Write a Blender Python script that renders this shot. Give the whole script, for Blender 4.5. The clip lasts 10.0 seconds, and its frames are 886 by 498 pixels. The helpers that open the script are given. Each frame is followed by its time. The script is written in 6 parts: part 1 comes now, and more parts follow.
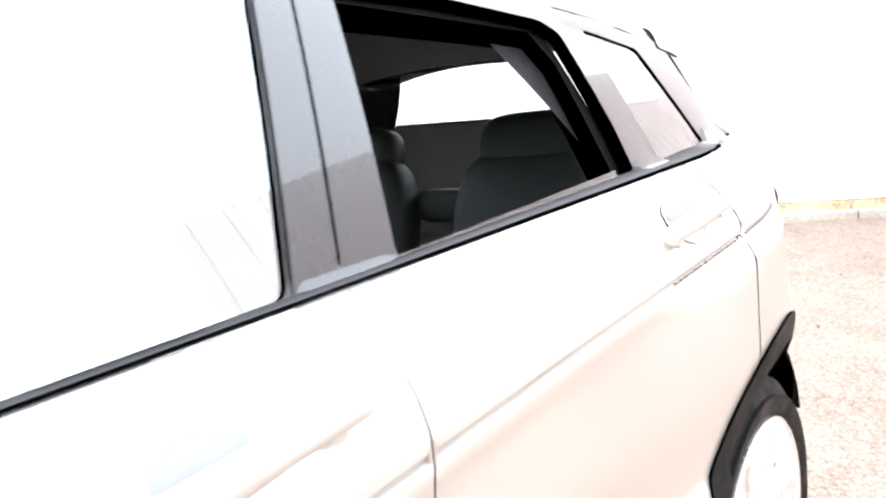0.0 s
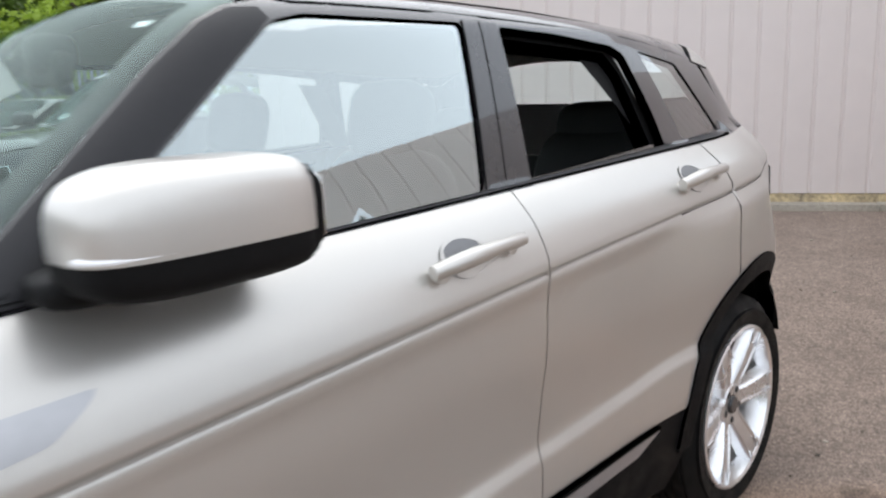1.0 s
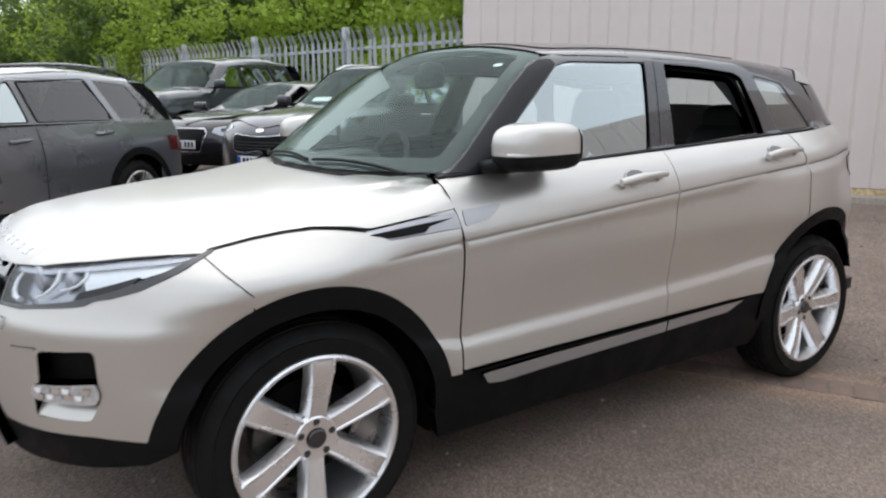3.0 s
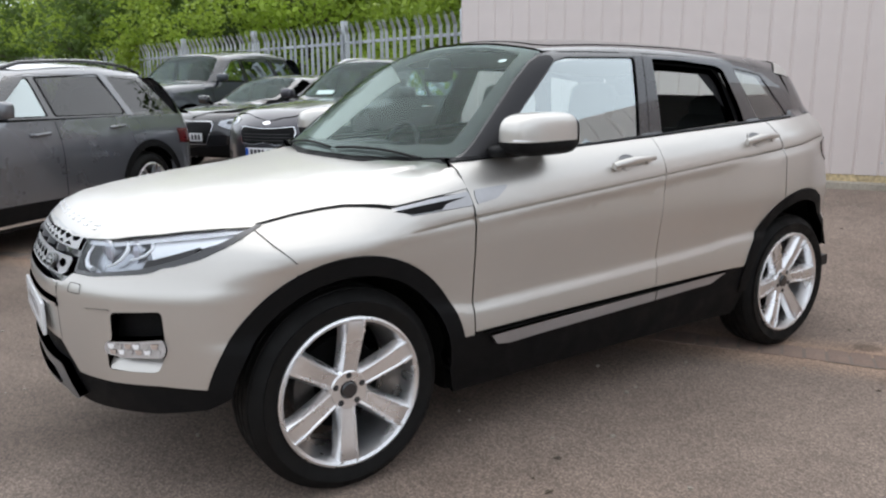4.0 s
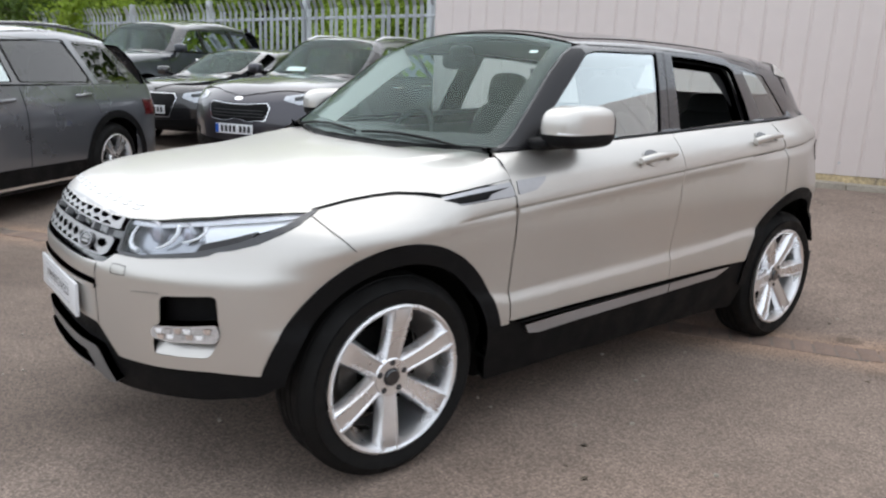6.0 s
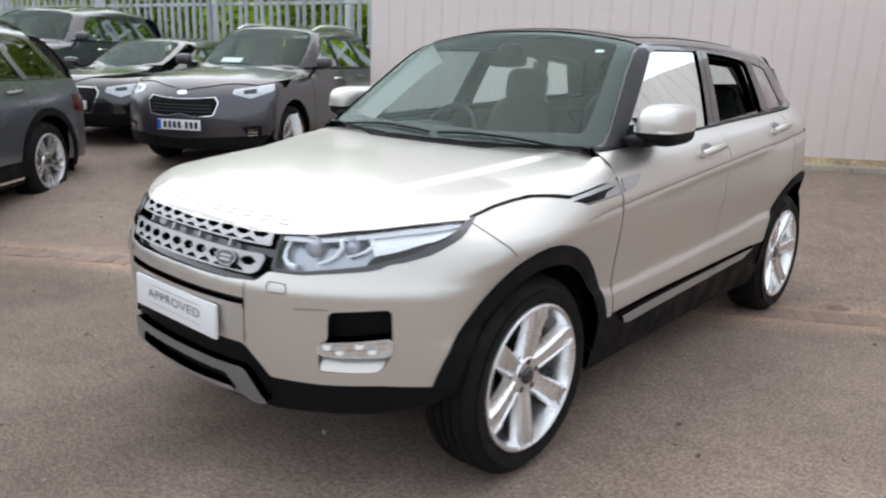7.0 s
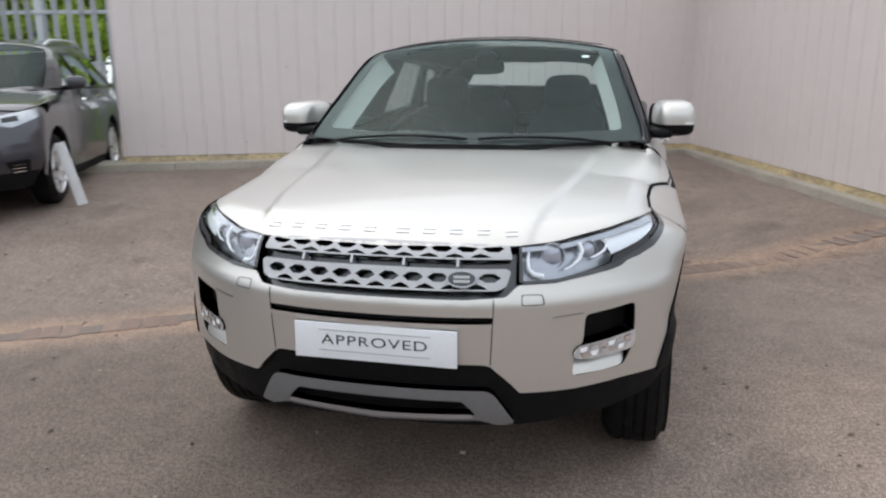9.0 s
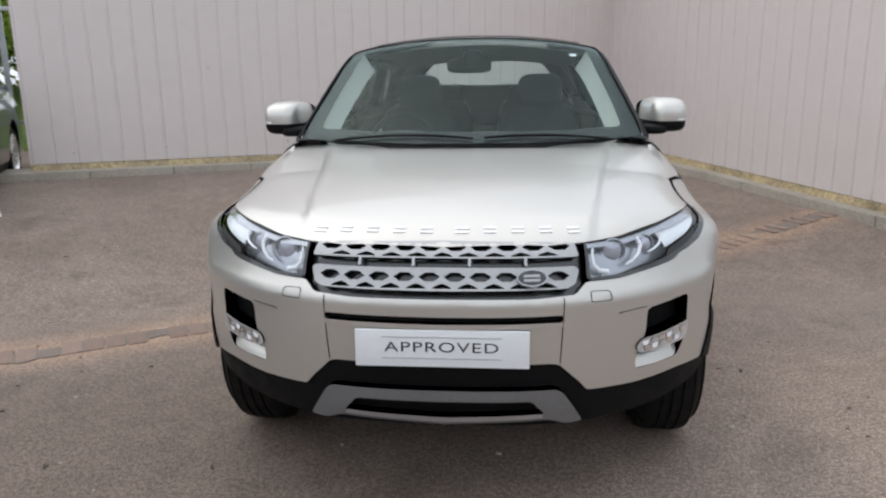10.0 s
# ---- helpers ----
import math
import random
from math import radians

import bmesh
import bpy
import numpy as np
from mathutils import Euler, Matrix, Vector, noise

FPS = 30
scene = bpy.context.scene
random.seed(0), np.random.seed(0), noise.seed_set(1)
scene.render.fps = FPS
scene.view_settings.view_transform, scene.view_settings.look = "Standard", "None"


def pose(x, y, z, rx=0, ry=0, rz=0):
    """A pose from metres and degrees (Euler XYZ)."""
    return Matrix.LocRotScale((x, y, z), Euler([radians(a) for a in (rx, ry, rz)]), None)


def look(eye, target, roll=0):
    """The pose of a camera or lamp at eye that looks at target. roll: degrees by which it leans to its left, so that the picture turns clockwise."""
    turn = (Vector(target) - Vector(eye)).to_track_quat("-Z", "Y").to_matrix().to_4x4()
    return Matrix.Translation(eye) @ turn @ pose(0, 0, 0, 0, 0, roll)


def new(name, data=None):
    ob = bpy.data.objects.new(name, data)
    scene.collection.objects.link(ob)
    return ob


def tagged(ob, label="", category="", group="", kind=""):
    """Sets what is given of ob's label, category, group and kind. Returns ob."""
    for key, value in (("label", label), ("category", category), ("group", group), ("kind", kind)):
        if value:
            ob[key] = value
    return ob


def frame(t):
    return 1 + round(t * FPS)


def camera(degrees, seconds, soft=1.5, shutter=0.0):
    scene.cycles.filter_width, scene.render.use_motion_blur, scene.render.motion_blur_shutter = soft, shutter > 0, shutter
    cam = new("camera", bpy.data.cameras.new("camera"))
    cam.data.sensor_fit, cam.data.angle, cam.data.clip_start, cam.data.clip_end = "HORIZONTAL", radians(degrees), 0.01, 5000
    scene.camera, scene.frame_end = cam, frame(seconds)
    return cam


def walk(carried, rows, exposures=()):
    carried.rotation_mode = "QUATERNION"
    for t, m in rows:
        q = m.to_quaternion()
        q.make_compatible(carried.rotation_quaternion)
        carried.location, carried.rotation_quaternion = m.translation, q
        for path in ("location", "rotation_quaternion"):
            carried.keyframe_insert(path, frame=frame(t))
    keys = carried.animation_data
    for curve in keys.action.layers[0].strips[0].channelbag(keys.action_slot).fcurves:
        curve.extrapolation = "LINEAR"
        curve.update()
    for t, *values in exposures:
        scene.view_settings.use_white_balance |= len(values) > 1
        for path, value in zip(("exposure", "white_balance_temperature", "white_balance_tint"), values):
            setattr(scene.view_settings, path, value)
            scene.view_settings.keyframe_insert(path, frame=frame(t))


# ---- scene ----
cam = camera(62.6, 10.0, soft=2.2, shutter=0.5)
PATH = [
    (0, (1.4, 1.074, 1.337), (0.105, 2.566, 1.021), -5.3),
    (0.5, (1.554, 0.779, 1.341), (0.247, 2.253, 1.001), -2.9),
    (1, (1.787, 0.38, 1.353), (0.419, 1.791, 0.982), -2.1),
    (1.5, (2.003, 0.043, 1.387), (0.579, 1.402, 1.034), -1.9),
    (2, (2.279, -0.273, 1.407), (0.744, 0.944, 1.003), 0.1),
    (2.5, (2.556, -0.57, 1.403), (0.977, 0.584, 0.987), -0.9),
    (3, (2.823, -0.824, 1.369), (1.19, 0.263, 0.98), 0.0),
    (4.5, (3.069, -1.083, 1.374), (1.454, 0.019, 0.95), -0.6),
    (5, (3.066, -1.083, 1.392), (1.461, 0.028, 0.957), -0.5),
    (6.5, (2.578, -1.679, 1.394), (1.157, -0.354, 0.92), 3.1),
    (7, (2.251, -2.024, 1.435), (0.967, -0.57, 0.948), 1.7),
    (7.5, (1.891, -2.268, 1.41), (0.736, -0.707, 0.932), 0.9),
    (8, (1.497, -2.532, 1.432), (0.563, -0.825, 0.969), 0.4),
    (8.5, (1.107, -2.708, 1.395), (0.328, -0.921, 0.949), 0.1),
    (9, (0.722, -2.858, 1.406), (0.249, -0.967, 0.957), -0.5),
    (9.5, (0.43, -2.89, 1.388), (0.112, -0.963, 0.957), -1.6),
    (10, (0.207, -2.901, 1.4), (0.019, -0.961, 0.951), -0.8),
]
walk(cam, [(t, look(eye, target, roll)) for t, eye, target, roll in PATH], [(0.0, 2.9), (0.2, 2.5), (0.4, 1.85), (0.6, 1.4), (0.9, 1.05), (1.3, 0.8), (2.5, 0.68), (5.0, 0.8), (7.0, 0.85), (8.5, 0.72), (10.0, 0.55)])


# ---- world and light ----
world = bpy.data.worlds.new("overcast_sky")
scene.world = world
world.use_nodes = True
wn = world.node_tree.nodes
sky = wn.new("ShaderNodeTexSky")
sky.sky_type, sky.sun_disc = "NISHITA", False
sky.sun_elevation, sky.sun_rotation = radians(61), radians(293)
sky.air_density, sky.dust_density, sky.ozone_density = 1.0, 4.0, 1.0
pale = wn.new("ShaderNodeHueSaturation")
pale.inputs["Saturation"].default_value = 0.45
world.node_tree.links.new(sky.outputs[0], pale.inputs["Color"])
# an overcast dome: nearly even
dome, split = wn.new("ShaderNodeTexCoord"), wn.new("ShaderNodeSeparateXYZ")
lift, cloud, mixc = wn.new("ShaderNodeMapRange"), wn.new("ShaderNodeVectorMath"), wn.new("ShaderNodeMix")
lift.inputs["To Min"].default_value, lift.inputs["To Max"].default_value = 9.6, 9.2
cloud.operation, cloud.inputs[0].default_value = "SCALE", (0.905, 0.975, 1.07)
mixc.data_type, mixc.inputs["Factor"].default_value = "RGBA", 0.8
for a, b in ((dome.outputs["Generated"], split.inputs[0]), (split.outputs["Z"], lift.inputs["Value"]), (lift.outputs[0], cloud.inputs["Scale"]), (pale.outputs[0], mixc.inputs[6]), (cloud.outputs[0], mixc.inputs[7]), (mixc.outputs[2], wn["Background"].inputs["Color"])):
    world.node_tree.links.new(a, b)
wn["Background"].inputs["Strength"].default_value = 0.098
sun = new("sun", bpy.data.lights.new("sun", "SUN"))
sun.data.energy, sun.data.angle, sun.data.color = 0.60, radians(100), (1.0, 0.97, 0.93)
sun.matrix_world = look((-6, 2.5, 12), (0, 0, 0))


# ---- materials ----
def material(name, color, rough=0.5, metal=0.0, coat=0.0, vary=0.15, scale=8.0, fine=60.0, bump=0.0, bump_scale=80.0, spread=0.0, coat_rough=0.03, spec=0.5):
    """A surface whose colour and gloss vary at two scales, with a fine relief."""
    m = bpy.data.materials.new(name)
    m.use_nodes = True
    n, ln = m.node_tree.nodes, m.node_tree.links
    b = n["Principled BSDF"]
    b.inputs["Metallic"].default_value = metal
    b.inputs["Coat Weight"].default_value = coat
    b.inputs["Coat Roughness"].default_value = coat_rough
    b.inputs["Specular IOR Level"].default_value = spec
    tc = n.new("ShaderNodeTexCoord")
    big, small = n.new("ShaderNodeTexNoise"), n.new("ShaderNodeTexNoise")
    big.inputs["Scale"].default_value, small.inputs["Scale"].default_value = scale, fine
    big.inputs["Detail"].default_value = 6
    mixn = n.new("ShaderNodeMath")
    mixn.operation = "ADD"
    for k, q in enumerate((big, small)):
        ln.new(tc.outputs["Object"], q.inputs["Vector"])
        ln.new(q.outputs["Fac"], mixn.inputs[k])
    half = n.new("ShaderNodeMath")
    half.operation, half.inputs[1].default_value = "MULTIPLY", 0.5
    ln.new(mixn.outputs[0], half.inputs[0])
    ramp = n.new("ShaderNodeMapRange")
    ramp.inputs["From Min"].default_value, ramp.inputs["From Max"].default_value = 0.3, 0.7
    ramp.inputs["To Min"].default_value, ramp.inputs["To Max"].default_value = 1 - vary, 1 + vary
    ln.new(half.outputs[0], ramp.inputs["Value"])
    last = ramp.outputs[0]
    if spread:
        info, sp, mul = n.new("ShaderNodeObjectInfo"), n.new("ShaderNodeMapRange"), n.new("ShaderNodeMath")
        sp.inputs["To Min"].default_value, sp.inputs["To Max"].default_value = 1 - spread, 1 + spread
        mul.operation = "MULTIPLY"
        ln.new(info.outputs["Random"], sp.inputs["Value"])
        ln.new(sp.outputs[0], mul.inputs[0])
        ln.new(last, mul.inputs[1])
        last = mul.outputs[0]
    tint = n.new("ShaderNodeVectorMath")
    tint.operation = "SCALE"
    tint.inputs[0].default_value = color
    ln.new(last, tint.inputs["Scale"])
    ln.new(tint.outputs[0], b.inputs["Base Color"])
    rr = n.new("ShaderNodeMapRange")
    rr.inputs["From Min"].default_value, rr.inputs["From Max"].default_value = 0.3, 0.7
    rr.inputs["To Min"].default_value, rr.inputs["To Max"].default_value = max(rough * (1 - vary), 0.01), min(rough * (1 + vary), 1)
    ln.new(big.outputs["Fac"], rr.inputs["Value"])
    ln.new(rr.outputs[0], b.inputs["Roughness"])
    if bump:
        rel, bn = n.new("ShaderNodeTexNoise"), n.new("ShaderNodeBump")
        rel.inputs["Scale"].default_value, rel.inputs["Detail"].default_value = bump_scale, 4
        bn.inputs["Strength"].default_value, bn.inputs["Distance"].default_value = bump, 0.01
        ln.new(tc.outputs["Object"], rel.inputs["Vector"])
        ln.new(rel.outputs["Fac"], bn.inputs["Height"])
        ln.new(bn.outputs[0], b.inputs["Normal"])
    return m


def glass(name, tint, ior=1.5, gain=1.0, rim=1.0, sheen=(1, 1, 1)):
    """A thin pane: it lets light through, tinted, and mirrors more at a flat angle."""
    m = bpy.data.materials.new(name)
    m.use_nodes = True
    n, ln = m.node_tree.nodes, m.node_tree.links
    n.remove(n["Principled BSDF"])
    clear, gloss, mixs, fr = n.new("ShaderNodeBsdfTransparent"), n.new("ShaderNodeBsdfGlossy"), n.new("ShaderNodeMixShader"), n.new("ShaderNodeLayerWeight")
    clear.inputs["Color"].default_value = (*tint, 1)
    gloss.inputs["Roughness"].default_value = 0.01
    gloss.inputs["Color"].default_value = (*sheen, 1)
    fr.inputs["Blend"].default_value = 0.5
    f0 = ((ior - 1) / (ior + 1)) ** 2
    steep, up = n.new("ShaderNodeMath"), n.new("ShaderNodeMath")
    steep.operation, steep.inputs[1].default_value = "POWER", 5.0
    up.operation, up.use_clamp = "MULTIPLY_ADD", True
    up.inputs[1].default_value, up.inputs[2].default_value = (1 - f0) * gain * rim, f0 * gain
    ln.new(fr.outputs["Facing"], steep.inputs[0])
    ln.new(steep.outputs[0], up.inputs[0])
    ln.new(up.outputs[0], mixs.inputs[0])
    ln.new(clear.outputs[0], mixs.inputs[1])
    ln.new(gloss.outputs[0], mixs.inputs[2])
    ln.new(mixs.outputs[0], n["Material Output"].inputs["Surface"])
    return m


PAINT = material("champagne_metallic_paint", (0.605, 0.582, 0.548), 0.34, 0.70, 0.40, 0.035, 3.0, 900.0, 0.02, 1500.0, coat_rough=0.07)
BLACK_GLOSS = material("black_gloss_paint", (0.014, 0.0135, 0.016), 0.25, 0.0, 1.0, 0.2, 4.0)
BLACK_SATIN = material("black_satin_pillar", (0.016, 0.0155, 0.018), 0.42, 0.0, 0.0, 0.12, 6, 80, 0.05, 400, spec=0.3)
BLACK_PLASTIC = material("black_grained_plastic", (0.0045, 0.0045, 0.005), 0.6, 0.0, 0.0, 0.25, 9.0, 90, 0.25, 500.0, spec=0.15)
DARK_PLASTIC = material("dark_grey_plastic", (0.03, 0.03, 0.032), 0.5, 0, 0, 0.2, 9, 90, 0.15, 400)
SATIN_SILVER = material("satin_silver_plastic", (0.46, 0.46, 0.475), 0.36, 0.75, 0.2, 0.06, 5)
RAIL_SILVER = material("bright_silver_rail", (0.70, 0.70, 0.71), 0.33, 0.8, 0.3, 0.06, 5)
SKID_GREY = material("dark_grey_skid_plastic", (0.19, 0.19, 0.195), 0.45, 0.4, 0.2, 0.08, 6)
GRILLE_GREY = material("grey_grille_plastic", (0.43, 0.43, 0.435), 0.45, 0.45, 0.2, 0.08, 6)
ALLOY = material("silver_alloy", (0.85, 0.85, 0.86), 0.28, 0.90, 0.6, 0.05, 9)
CHROME = material("chrome", (0.93, 0.93, 0.94), 0.06, 1.0, 0, 0.05, 9)
STEEL_DARK = material("dark_cast_steel", (0.10, 0.095, 0.09), 0.45, 0.8, 0, 0.3, 20)
RUBBER = material("tyre_rubber", (0.006, 0.0058, 0.0057), 0.65, 0, 0, 0.3, 14, 120, 0.2, 300, spec=0.2)
LEATHER = material("dark_grey_leather", (0.012, 0.012, 0.013), 0.45, 0, 0, 0.2, 6, 200, 0.3, 260, spec=0.35)
# cabin cloth twice: the paler copy has the pillar trim's direct light painted in
CLOTH_LIT = material("lit_headlining", (0.58, 0.57, 0.54), 0.9, 0, 0, 0.08, 8)
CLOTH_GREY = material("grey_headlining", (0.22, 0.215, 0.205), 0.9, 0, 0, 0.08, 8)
PARKED_LAMP = material("grey_clear_lamp", (0.42, 0.44, 0.47), 0.18, 0.6, 0.8, 0.25, 25)
SEAM_BLACK = material("black_seal", (0.005, 0.005, 0.005), 0.8, 0, 0, 0.1, 8, spec=0.1)
GLASS_SCREEN = glass("windscreen_glass", (0.82, 0.91, 0.89), 1.5, 0.85, 0.35, (0.84, 1.0, 0.95))
GLASS_SIDE = glass("side_glass", (0.78, 0.86, 0.85), 1.5, 2.5)
GLASS_FRONT = glass("pale_side_glass", (0.78, 0.89, 0.88), 1.5, 10.0, 1.0, (0.92, 1.0, 1.0))
GLASS_PARKED = glass("grey_side_glass", (0.30, 0.34, 0.34), 1.5, 8.0, 1.0, (0.9, 1.0, 1.0))
GLASS_DARK = glass("privacy_glass", (0.10, 0.11, 0.12), 1.5, 1.6)
GLASS_LAMP = glass("lamp_lens", (0.93, 0.95, 0.97), 1.45, 1.2)
RED_LAMP = material("red_lamp_plastic", (0.10, 0.010, 0.012), 0.12, 0, 1.0, 0.1, 20)
WHITE_PLATE = material("white_plate", (0.76, 0.77, 0.79), 0.35, 0, 0.3, 0.03, 12)
INK = material("black_ink", (0.03, 0.03, 0.035), 0.5)
GREY_INK = material("grey_ink", (0.32, 0.32, 0.33), 0.5)
LAMP_BOWL = material("pale_lamp_bowl", (0.42, 0.43, 0.46), 0.22, 0.7, 0.5, 0.08, 30)
LAMP_FOG = material("clear_fog_lamp", (0.72, 0.74, 0.77), 0.18, 0.6, 0.8, 0.15, 60)
LAMP_DOME = material("projector_lens", (0.50, 0.50, 0.58), 0.10, 0.45, 1.0, 0.08, 30)
LIGHT_GUIDE = material("white_light_guide", (0.94, 0.95, 0.97), 0.25, 0.0, 0.5, 0.03, 30)
BLUE_INK = material("blue_band", (0.02, 0.10, 0.45), 0.4)
PAPER = material("white_paper", (0.88, 0.89, 0.89), 0.7, vary=0.05)


# ---- building helpers ----
def link(name, me, mat, parent=None, label=""):
    ob = new(name, me)
    me.materials.append(mat)
    if parent:
        ob.parent = parent
    return tagged(ob, label)


class Solid:
    """Collects vertices and faces of one mesh."""

    def __init__(self):
        self.v, self.f = [], []

    def add(self, verts, faces):
        k = len(self.v)
        self.v += [tuple(p) for p in verts]
        self.f += [tuple(i + k for i in q) for q in faces]
        return self

    def box(self, x0, x1, y0, y1, z0, z1, m=None):
        p = [Vector((x, y, z)) for x in (x0, x1) for y in (y0, y1) for z in (z0, z1)]
        return self.add([m @ q for q in p] if m else p, [(0, 1, 3, 2), (4, 6, 7, 5), (0, 4, 5, 1), (2, 3, 7, 6), (0, 2, 6, 4), (1, 5, 7, 3)])

    def lathe(self, profile, seg=48, m=None, close=False):
        """Turns (along x, radius) pairs about the x axis."""
        m = m or Matrix()
        n, vs, fs = len(profile), [], []
        for j in range(seg):
            a = 2 * math.pi * j / seg
            vs += [m @ Vector((x, r * math.cos(a), r * math.sin(a))) for x, r in profile]
        for j in range(seg):
            k = (j + 1) % seg
            for i in range(n - (0 if close else 1)):
                i2 = (i + 1) % n
                fs.append((j * n + i, j * n + i2, k * n + i2, k * n + i))
        return self.add(vs, fs)

    def prism(self, outline, t0, t1, m=None):
        """Extrudes a closed outline of (a, b) from height t0 to t1; m places it."""
        m, n = m or Matrix(), len(outline)
        vs = [m @ Vector((a, b, t)) for t in (t0, t1) for a, b in outline]
        return self.add(vs, [tuple(reversed(range(n))), tuple(range(n, 2 * n))] + [(i, (i + 1) % n, n + (i + 1) % n, n + i) for i in range(n)])

    def tube(self, path, r, seg=10):
        """A round bar along a path."""
        path = [Vector(p) for p in path]
        vs, fs = [], []
        for i, p in enumerate(path):
            d = (path[min(i + 1, len(path) - 1)] - path[max(i - 1, 0)]).normalized()
            u = d.orthogonal().normalized() if i == 0 else (u - d * u.dot(d)).normalized()
            w = d.cross(u)
            rr = r(i / (len(path) - 1)) if callable(r) else r
            vs += [p + rr * (math.cos(a) * u + math.sin(a) * w) for a in [2 * math.pi * k / seg for k in range(seg)]]
        for i in range(len(path) - 1):
            for k in range(seg):
                k2 = (k + 1) % seg
                fs.append((i * seg + k, i * seg + k2, (i + 1) * seg + k2, (i + 1) * seg + k))
        fs += [tuple(reversed(range(seg))), tuple(range((len(path) - 1) * seg, len(path) * seg))]
        return self.add(vs, fs)

    def mesh(self, name, bevel=0.0, seg=2, smooth=35, subdiv=0):
        me = bpy.data.meshes.new(name)
        bm = bmesh.new()
        vs = [bm.verts.new(p) for p in self.v]
        for q in self.f:
            try:
                bm.faces.new([vs[i] for i in q])
            except ValueError:
                pass
        bmesh.ops.recalc_face_normals(bm, faces=bm.faces)
        if bevel:
            sharp = [e for e in bm.edges if len(e.link_faces) == 2 and e.calc_face_angle(0) > radians(30)]
            bmesh.ops.bevel(bm, geom=sharp, offset=bevel, segments=seg, affect="EDGES", profile=0.6, clamp_overlap=True)
        bm.to_mesh(me)
        bm.free()
        for p in me.polygons:
            p.use_smooth = smooth > 0
        if smooth:
            me.set_sharp_from_angle(angle=radians(smooth))
        return me

    def part(self, name, mat, parent=None, label="", bevel=0.0, seg=2, smooth=35):
        return link(name, self.mesh(name, bevel, seg, smooth), mat, parent, label)


def ring(a, b, ra, rb, n=40, t0=0.0, t1=360.0):
    return [(a + ra * math.cos(radians(t)), b + rb * math.sin(radians(t))) for t in np.linspace(t0, t1, n, endpoint=abs(t1 - t0) < 359)]


def rounded(pts, r, step=0.02, unit=(1, 1)):
    """A closed outline with rounded corners and short edges; coordinates are scaled by unit while working."""
    u = np.array(unit)
    p = np.array(pts, float) * u
    n, out = len(p), []
    for i in range(n):
        a, c, b = p[i - 1], p[i], p[(i + 1) % n]
        la, lb = np.linalg.norm(a - c), np.linalg.norm(b - c)
        d = min(r, 0.45 * la, 0.45 * lb)
        if d < 1e-4:
            out.append(c)
            continue
        s, e = c + (a - c) * d / la, c + (b - c) * d / lb
        k = 6 if d > 0.01 else 3
        out += [(1 - t) ** 2 * s + 2 * t * (1 - t) * c + t * t * e for t in np.linspace(0, 1, k)]
    full = []
    for i, a in enumerate(out):
        b = out[(i + 1) % len(out)]
        k = max(int(np.linalg.norm(b - a) / step + 0.999), 1)
        full += [a + (b - a) * j / k for j in range(k)]
    return np.array(full) / u


def inside(p, poly):
    """Which of the points p lie inside the closed outline."""
    x, y = p[:, :1], p[:, 1:]
    a, b = poly, np.roll(poly, -1, 0)
    cut = ((a[None, :, 1] > y) != (b[None, :, 1] > y)) & (x < (b[None, :, 0] - a[None, :, 0]) * (y - a[None, :, 1]) / (b[None, :, 1] - a[None, :, 1] + 1e-12) + a[None, :, 0])
    return cut.sum(1) % 2 == 1



from mathutils.geometry import delaunay_2d_cdt as mathutils_cdt


# ---- car shapes ----
def curve(*pts):
    """A smooth function through a few points."""
    xs = np.array([p[0] for p in pts], float); ys = np.array([p[1] for p in pts], float)
    d = np.diff(ys) / np.diff(xs)
    m = np.concatenate(([d[0]], np.where(d[:-1] * d[1:] > 0, 2 * d[:-1] * d[1:] / (d[:-1] + d[1:] + 1e-12), 0), [d[-1]]))
    def at(v):
        v = np.asarray(v, float)
        i = np.clip(np.searchsorted(xs, v) - 1, 0, len(xs) - 2)
        h = xs[i + 1] - xs[i]
        t = (v - xs[i]) / h
        s = np.clip(t, 0, 1)
        a = (1 + 2 * s) * (1 - s) ** 2 * ys[i] + s * (1 - s) ** 2 * h * m[i] + s * s * (3 - 2 * s) * ys[i + 1] + s * s * (s - 1) * h * m[i + 1]
        return a + np.where(t < 0, t * h * m[i], 0) + np.where(t > 1, (t - 1) * h * m[i + 1], 0)
    return at
def smax(a, b, k):
    return np.maximum(a, b) + np.maximum(k - abs(a - b), 0) ** 2 / (4 * k)
